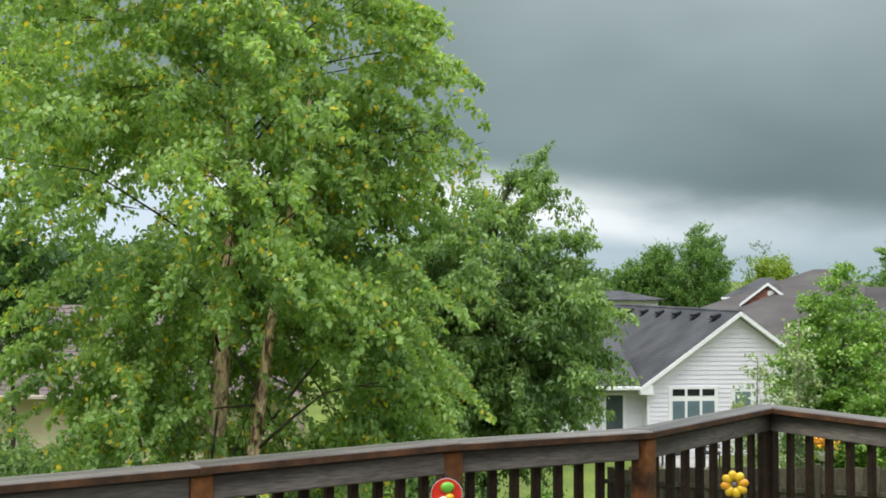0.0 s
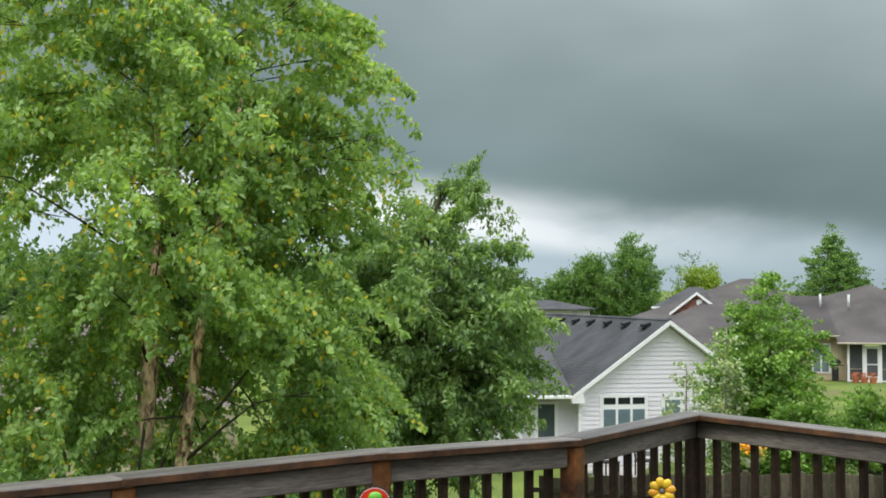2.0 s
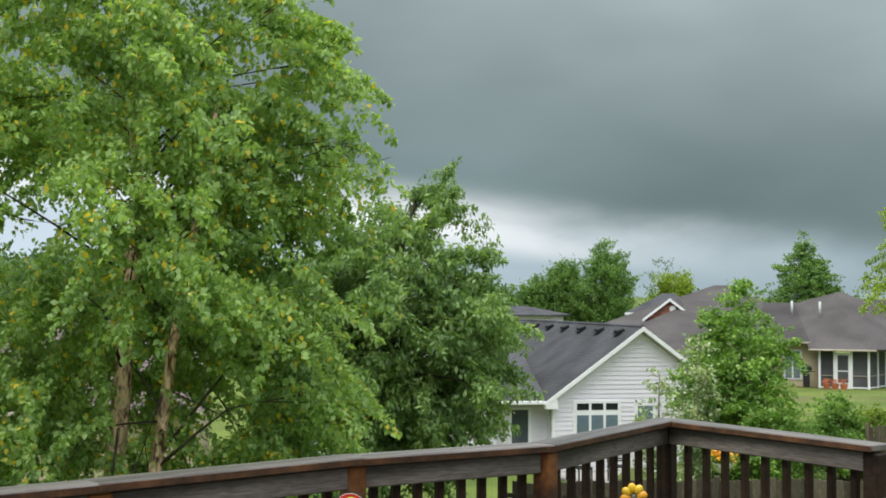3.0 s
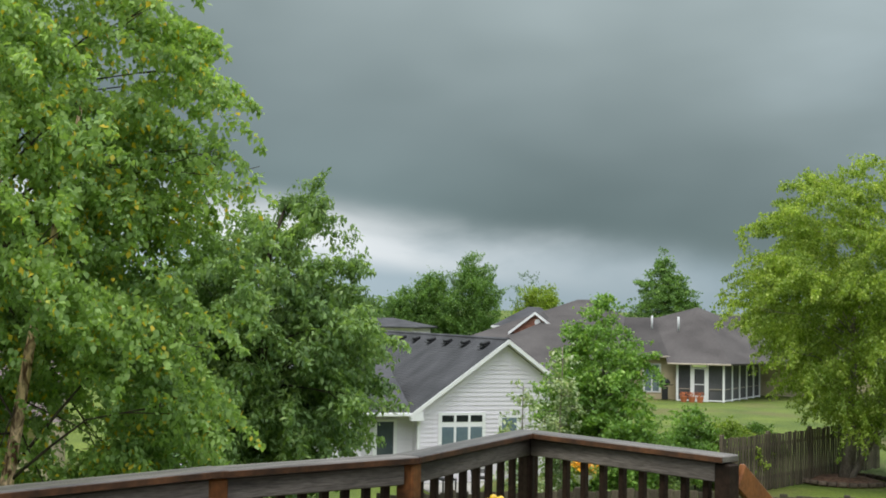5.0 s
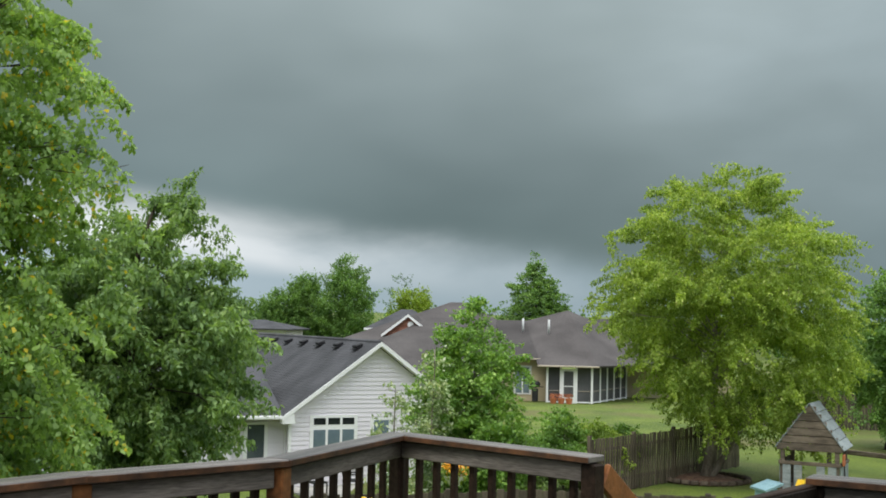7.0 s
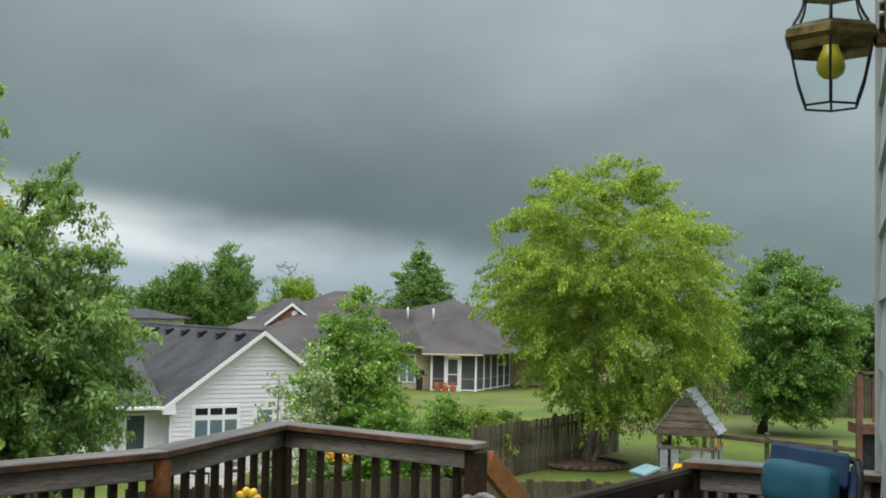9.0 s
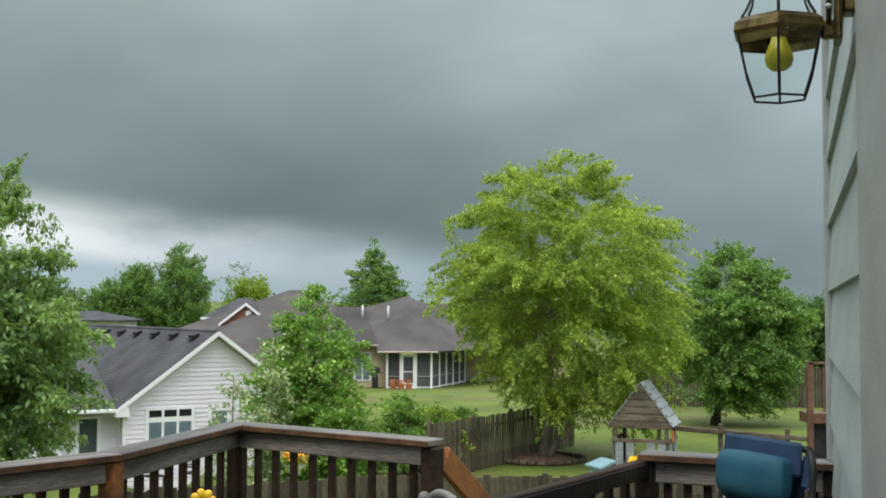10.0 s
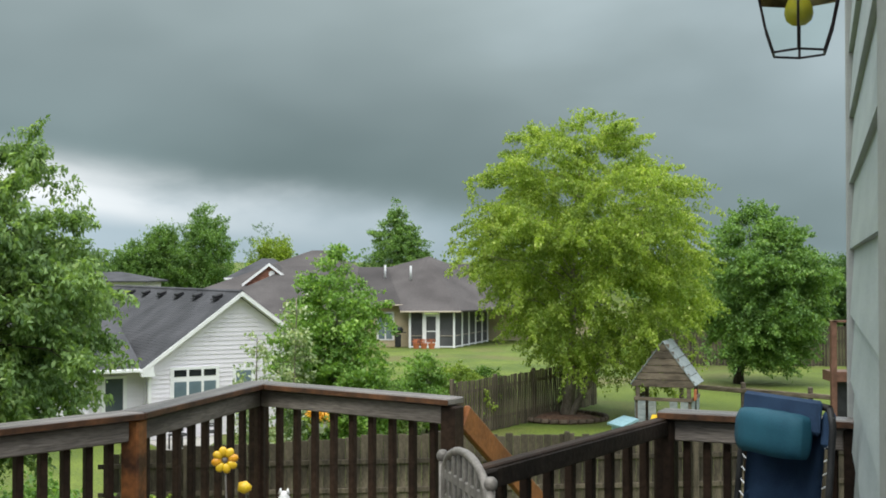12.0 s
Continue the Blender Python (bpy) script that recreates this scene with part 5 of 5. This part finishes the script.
def lantern():
    """A wall lantern: six-sided bowed glass body in dark cames, brass band, smaller upper glazing, bracket."""
    L = empty("wall_lantern", (0.885, 2.92, 2.178), -17.6)
    n = 6
    front = radians(-90)

    def ring(r, z):
        return [Vector((r * math.cos(front + 2 * math.pi * k / n), r * math.sin(front + 2 * math.pi * k / n), z)) for k in range(n)]

    def glazing(rings, pane, came, radius):
        for k in range(n):
            j = (k + 1) % n
            pts = [r[k] for r in rings]
            part(came, tube(bmesh.new(), pts, [radius] * len(pts), 6), M["lead"], L)
            bm = bmesh.new()
            for lo, hi in zip(rings, rings[1:]):
                vs = [bm.verts.new(q) for q in (lo[k], lo[j], hi[j], hi[k])]
                bm.faces.new(vs)
            bmesh.ops.remove_doubles(bm, verts=bm.verts[:], dist=1e-5)
            bmesh.ops.solidify(bm, geom=bm.faces[:], thickness=0.0015)
            part(pane, bm, M["glass"], L).visible_shadow = False

    levels = [(0.069, 0.0), (0.080, 0.030), (0.091, 0.061), (0.101, 0.105), (0.107, 0.130), (0.112, 0.156)]
    rings = [ring(r, z) for r, z in levels]
    glazing(rings, "glass_pane", "came", 0.0034)
    for k in range(n):
        j = (k + 1) % n
        part("bottom_bar", tube(bmesh.new(), [rings[0][k], rings[0][j]], [0.0030, 0.0030], 6), M["lead"], L)
    bm = bmesh.new()
    for r1, r2, d, z in ((0.108, 0.112, 0.022, 0.144), (0.114, 0.124, 0.010, 0.160), (0.124, 0.120, 0.020, 0.175), (0.120, 0.101, 0.014, 0.192)):
        bmesh.ops.create_cone(bm, cap_ends=False, segments=n, radius1=r1, radius2=r2, depth=d, matrix=pose(0, 0, z))
    part("brass_band", bm, M["brass"], L)
    up = [ring(0.101, 0.199), ring(0.088, 0.219), ring(0.076, 0.244), ring(0.070, 0.275)]
    glazing(up, "upper_pane", "upper_came", 0.0036)
    bm = bmesh.new()
    bmesh.ops.create_cone(bm, cap_ends=True, segments=n, radius1=0.080, radius2=0.074, depth=0.02, matrix=pose(0, 0, 0.285))
    bmesh.ops.create_cone(bm, cap_ends=True, segments=n, radius1=0.072, radius2=0.012, depth=0.06, matrix=pose(0, 0, 0.325))
    part("cap", bm, M["brass"], L)
    # pear-shaped bulb
    prof = [(0.004, 0.068), (0.018, 0.071), (0.030, 0.081), (0.035, 0.097), (0.033, 0.114), (0.026, 0.132), (0.020, 0.146), (0.018, 0.158)]
    part("bulb", tube(bmesh.new(), [(0, 0, z) for _, z in prof], [r for r, _ in prof], 18), M["bulb"], L, smooth=True)
    part("socket", tube(bmesh.new(), [(0, 0, 0.156), (0, 0, 0.20)], [0.021, 0.021], 12), M["brass"], L, smooth=True)
    # bracket to the wall
    part("arm", box(bmesh.new(), (0.034, 0.030, 0.046), pose(0.118, 0, 0.166), 0.006), M["brass"], L)
    part("wall_plate", box(bmesh.new(), (0.020, 0.11, 0.34), pose(0.140, 0, 0.30), 0.008), M["brass"], L)
    part("rod", tube(bmesh.new(), [(0.118, -0.02, 0.18), (0.120, -0.02, 0.36)], [0.006, 0.006], 8), M["brass"], L, smooth=True)
    part("mount", box(bmesh.new(), (0.046, 0.07, 0.20), pose(0.172, 0, 0.30), 0.008), M["brass"], L)
    for z in (0.215, 0.245):
        part("screw_knob", ball(bmesh.new(), pose(0.117, -0.045, z) @ Matrix.Diagonal((0.008, 0.008, 0.006, 1))), M["galv"], L, smooth=True)
    tagged(L, "aged brass wall lantern with clear panes and a yellow bulb", "wall lantern")


lantern()


# ---- things on the deck ----
def lounger():
    """A folding sling lounger seen from behind, its pillow strapped at the top."""
    c = empty("lounger", (1.285, 4.62, 0.01), -65)
    lean = Matrix.Rotation(radians(-6), 4, "X") @ Matrix.Diagonal((0.93, 1, 1, 1))
    tilt = Matrix.Translation((0, 0, 0.38)) @ lean
    bm = bmesh.new()
    rows, cols = 14, 8
    grid = [[bm.verts.new(tilt @ Vector((-0.235 + 0.47 * i / cols, 0.03 * math.sin(math.pi * i / cols), 0.70 * j / rows))) for i in range(cols + 1)] for j in range(rows + 1)]
    for j in range(rows):
        for i in range(cols):
            bm.faces.new((grid[j][i], grid[j][i + 1], grid[j + 1][i + 1], grid[j + 1][i]))
    bmesh.ops.solidify(bm, geom=bm.faces[:], thickness=0.006)
    part("sling", bm, M["canvas"], c, smooth=True)
    for s in (-1, 1):
        pts = [tilt @ Vector(p) for p in ((s * 0.275, 0, -0.2), (s * 0.275, 0, 0.5), (s * 0.27, 0, 0.68), (s * 0.245, 0, 0.74))]
        part("side_tube", tube(bmesh.new(), pts, [0.014] * 4, 8), M["black_metal"], c, smooth=True)
        bm = bmesh.new()
        for k in range(14):
            z = 0.04 + k * 0.05
            tube(bm, [tilt @ Vector((s * 0.235, 0, z)), tilt @ Vector((s * 0.272, 0, z + 0.02))], [0.003, 0.003], 5)
        tagged(part("lacing", bm, M["galv"], c, "white elastic lacing"), kind="stuff")
        part("leg", tube(bmesh.new(), [(s * 0.275, 0.05, 0.0), (s * 0.275, -0.05, 0.55)], [0.013, 0.013], 8), M["black_metal"], c, smooth=True)
        part("leg", tube(bmesh.new(), [(s * 0.275, -0.7, 0.0), (s * 0.275, 0.0, 0.55)], [0.013, 0.013], 8), M["black_metal"], c, smooth=True)
        part("arm_rest", box(bmesh.new(), (0.05, 0.4, 0.025), pose(s * 0.30, -0.25, 0.57), 0.01), M["black_metal"], c)
        part("strap", box(bmesh.new(), (0.05, 0.05, 0.14), tilt @ pose(s * 0.235, 0.01, 0.66), 0.015), M["canvas"], c)
    part("top_tube", tube(bmesh.new(), [tilt @ Vector((-0.245, 0, 0.74)), tilt @ Vector((0, 0.01, 0.75)), tilt @ Vector((0.245, 0, 0.74))], [0.014] * 3, 8), M["black_metal"], c, smooth=True)
    part("head_flap", box(bmesh.new(), (0.47, 0.03, 0.13), tilt @ pose(0, -0.03, 0.70), 0.012), M["canvas"], c)
    # pillow: a soft box bulged in the middle
    bm = bmesh.new()
    bmesh.ops.create_cube(bm, size=1.0)
    bmesh.ops.subdivide_edges(bm, edges=bm.edges[:], cuts=6, use_grid_fill=True)
    for v in bm.verts:
        x, y, z = v.co * 2
        v.co = Vector((0.205 * x * (1 - 0.05 * z * z), 0.062 * y * (1 - 0.55 * x ** 4) * (1 - 0.45 * z ** 4), 0.088 * z * (1 - 0.10 * x ** 4)))
        v.co += Vector((0, 0.006 * noise.noise(v.co * 14), 0.006 * noise.noise(v.co * 9 + Vector((3, 0, 0)))))
    bmesh.ops.transform(bm, matrix=tilt @ pose(0, -0.065, 0.618), verts=bm.verts[:])
    part("pillow", bm, M["pillow"], c, "padded teal blue head pillow", smooth=True)
    part("seat_sling", slab(bmesh.new(), [(-0.235, -0.95, 0.46), (0.235, -0.95, 0.46), (0.235, -0.02, 0.40), (-0.235, -0.02, 0.40)], 0.006), M["canvas"], c)
    tagged(c, "navy folding sling lounger with a teal head pillow", "lounger")


lounger()


def metal_chair():
    """A cast metal garden chair: arched back with a pierced lattice and two ball finials."""
    c = empty("garden_chair", (0.077, 3.77, 0), -75)
    w = 0.245
    arch = [Vector((-w, 0, 0.45)), Vector((-w, 0, 0.96))] + [Vector((-w * math.cos(math.pi * k / 12), 0, 0.96 + 0.105 * math.sin(math.pi * k / 12))) for k in range(1, 12)] + [Vector((w, 0, 0.96)), Vector((w, 0, 0.45))]
    part("back_frame", tube(bmesh.new(), arch, [0.014] * len(arch), 8), M["cast"], c, smooth=True)
    for s in (-1, 1):
        part("finial", ball(bmesh.new(), pose(s * 0.275, 0, 1.015) @ Matrix.Diagonal((0.022, 0.022, 0.022, 1))), M["cast"], c, smooth=True)
        part("leg", tube(bmesh.new(), [(s * 0.275, 0, 1.0), (s * 0.268, 0, 0.43), (s * 0.28, 0.06, 0.0)], [0.013, 0.015, 0.013], 8), M["cast"], c, smooth=True)
        part("leg", tube(bmesh.new(), [(s * 0.25, -0.42, 0.43), (s * 0.27, -0.46, 0.0)], [0.015, 0.013], 8), M["cast"], c, smooth=True)
    for k in range(7):
        x = -0.195 + 0.065 * k
        top = 0.955 + 0.1 * math.sqrt(max(0.0, 1 - (x / w) ** 2))
        part("slat", box(bmesh.new(), (0.028, 0.014, top - 0.48), pose(x, 0, (top + 0.48) / 2), 0.004), M["cast"], c)
    for z in (0.50, 0.62, 0.76, 0.88, 0.96):
        part("cross_bar", box(bmesh.new(), (2 * w, 0.012, 0.034), pose(0, 0, z), 0.004), M["cast"], c)
    part("seat", box(bmesh.new(), (0.52, 0.46, 0.03), pose(0, -0.22, 0.43), 0.012), M["cast"], c)
    tagged(c, "grey cast metal garden chair with pierced arched back", "chair")


metal_chair()


def flower_ornament(at, label, petal, heart, radius, tall, ang, small=False):
    f = empty("flower_ornament", at, ang)
    part("stem", tube(bmesh.new(), [(0, 0.02, -tall), (0.01, 0.02, -tall * 0.4), (0, 0.012, 0)], [0.004] * 3, 6), M["cast"], f, smooth=True)
    n = 8
    for k in range(n):
        a = 2 * math.pi * k / n + 0.2
        bm = ball(bmesh.new(), pose(0, 0, 0, 0, -math.degrees(a), 0) @ pose(radius * 0.66, 0, 0) @ Matrix.Diagonal((radius * 0.42, radius * 0.22, radius * 0.34, 1)), 12, 8)
        part("petal", bm, M[petal if k % 4 else heart], f, smooth=True)
    part("rim", tube(bmesh.new(), [(0, 0.012, 0), (0, 0.004, 0)], [radius * 0.8, radius * 0.8], 20), M[petal], f)
    part("heart", ball(bmesh.new(), Matrix.Diagonal((radius * 0.24, radius * 0.16, radius * 0.24, 1)), 12, 8), M["cast"], f, smooth=True)
    return tagged(f, label, "flower ornament")


flower_ornament((-1.06, 5.80, 0.715), "yellow and orange painted metal flower on a stake", "yellow", "orange", 0.062, 0.75, 8)


def small_deco():
    # small yellow bell-shaped bloom on the same row
    b = empty("flower_ornament", (-0.98, 5.92, 0.56), 5)
    part("bell", tube(bmesh.new(), [(-0.035, 0, 0.005), (0, 0, 0), (0.03, 0, -0.004)], [0.022, 0.034, 0.012], 12), M["yellow"], b, smooth=True)
    part("stem", tube(bmesh.new(), [(0, 0, -0.56), (0.015, 0, -0.2), (0.0, 0, -0.02)], [0.003] * 3, 6), M["cast"], b, smooth=True)
    tagged(b, "small yellow metal bell flower on a stake", "flower ornament")
    # round red ornament with green and white
    r = empty("round_ornament", (-1.95, 4.40, 0.825), 30)
    part("disc", tube(bmesh.new(), [(0, 0.01, 0), (0, -0.006, 0)], [0.062, 0.062], 24), M["red"], r)
    part("centre", ball(bmesh.new(), pose(0.003, -0.012, 0.028) @ Matrix.Diagonal((0.028, 0.012, 0.022, 1)), 12, 8), M["green"], r, smooth=True)
    part("patch", ball(bmesh.new(), pose(-0.006, -0.010, -0.028) @ Matrix.Diagonal((0.03, 0.012, 0.022, 1)), 12, 8), M["white"], r, smooth=True)
    part("dot", ball(bmesh.new(), pose(0.012, -0.013, -0.010) @ Matrix.Diagonal((0.018, 0.012, 0.014, 1)), 10, 7), M["yellow"], r, smooth=True)
    bm = bmesh.new()
    for k in range(26):
        a = math.pi * (0.05 + 0.9 * k / 25)
        for q in range(2):
            p = Vector((math.cos(a), 0, math.sin(a))) * (0.064 + 0.008 * q)
            ball(bm, Matrix.Translation(p) @ Matrix.Diagonal((0.0028, 0.0028, 0.0028, 1)), 5, 4)
    tagged(part("dark_fringe", bm, M["black_metal"], r), kind="stuff")
    bm = bmesh.new()
    for k in range(40):
        a = 2 * math.pi * k / 40
        ball(bm, Matrix.Translation((math.cos(a) * 0.0625, -0.008, math.sin(a) * 0.0625)) @ Matrix.Diagonal((0.0026, 0.0026, 0.0026, 1)), 5, 4)
    tagged(part("bead_rim", bm, M["white"], r), kind="stuff")
    part("hook", tube(bmesh.new(), [(0, 0.012, 0.05), (0, 0.03, 0.09)], [0.003, 0.003], 6), M["black_metal"], r)
    tagged(r, "round red painted ornament hung on the railing", "ornament")


small_deco()


def figurine():
    """A small pale owl-shaped garden figurine on a rod: one plain form with two ear tips."""
    bm = tube(bmesh.new(), [(0, 0, -0.496), (0, 0, -0.05)], [0.004, 0.004], 6)
    ball(bm, pose(0, 0, 0) @ Matrix.Diagonal((0.030, 0.024, 0.052, 1)), 12, 8)
    for s in (-1, 1):
        bmesh.ops.create_cone(bm, cap_ends=True, segments=8, radius1=0.012, radius2=0.002, depth=0.03, matrix=pose(s * 0.018, 0, 0.05))
    ob = child("garden_figurine", as_mesh(bm, "garden_figurine", True), M["white"], None, pose(-0.784, 5.900, 0.496))
    tagged(ob, "small white owl-shaped garden figurine on a thin rod", "figurine")


figurine()


def yellow_toy():
    t = empty("ride_toy", (5.99, 32.6, ground_z(5.99, 32.6)))
    part("seat", slab(bmesh.new(), [(-0.22, -0.2, 0.30), (0.22, -0.2, 0.30), (0.16, 0.2, 0.34), (-0.16, 0.2, 0.34)], 0.08), M["yellow"], t)
    part("backrest", prism(bmesh.new(), [(-0.16, 0.3), (0.2, 0.3), (0.12, 0.62), (-0.02, 0.66)], 0.08, pose(0, 0.14, 0)), M["yellow"], t)
    for sx in (-1, 1):
        part("leg", box(bmesh.new(), (0.06, 0.3, 0.3), pose(sx * 0.14, 0, 0.15), 0.02), M["yellow"], t)
    tagged(t, "yellow plastic toy seat on the grass by the tower", "toy")


yellow_toy()
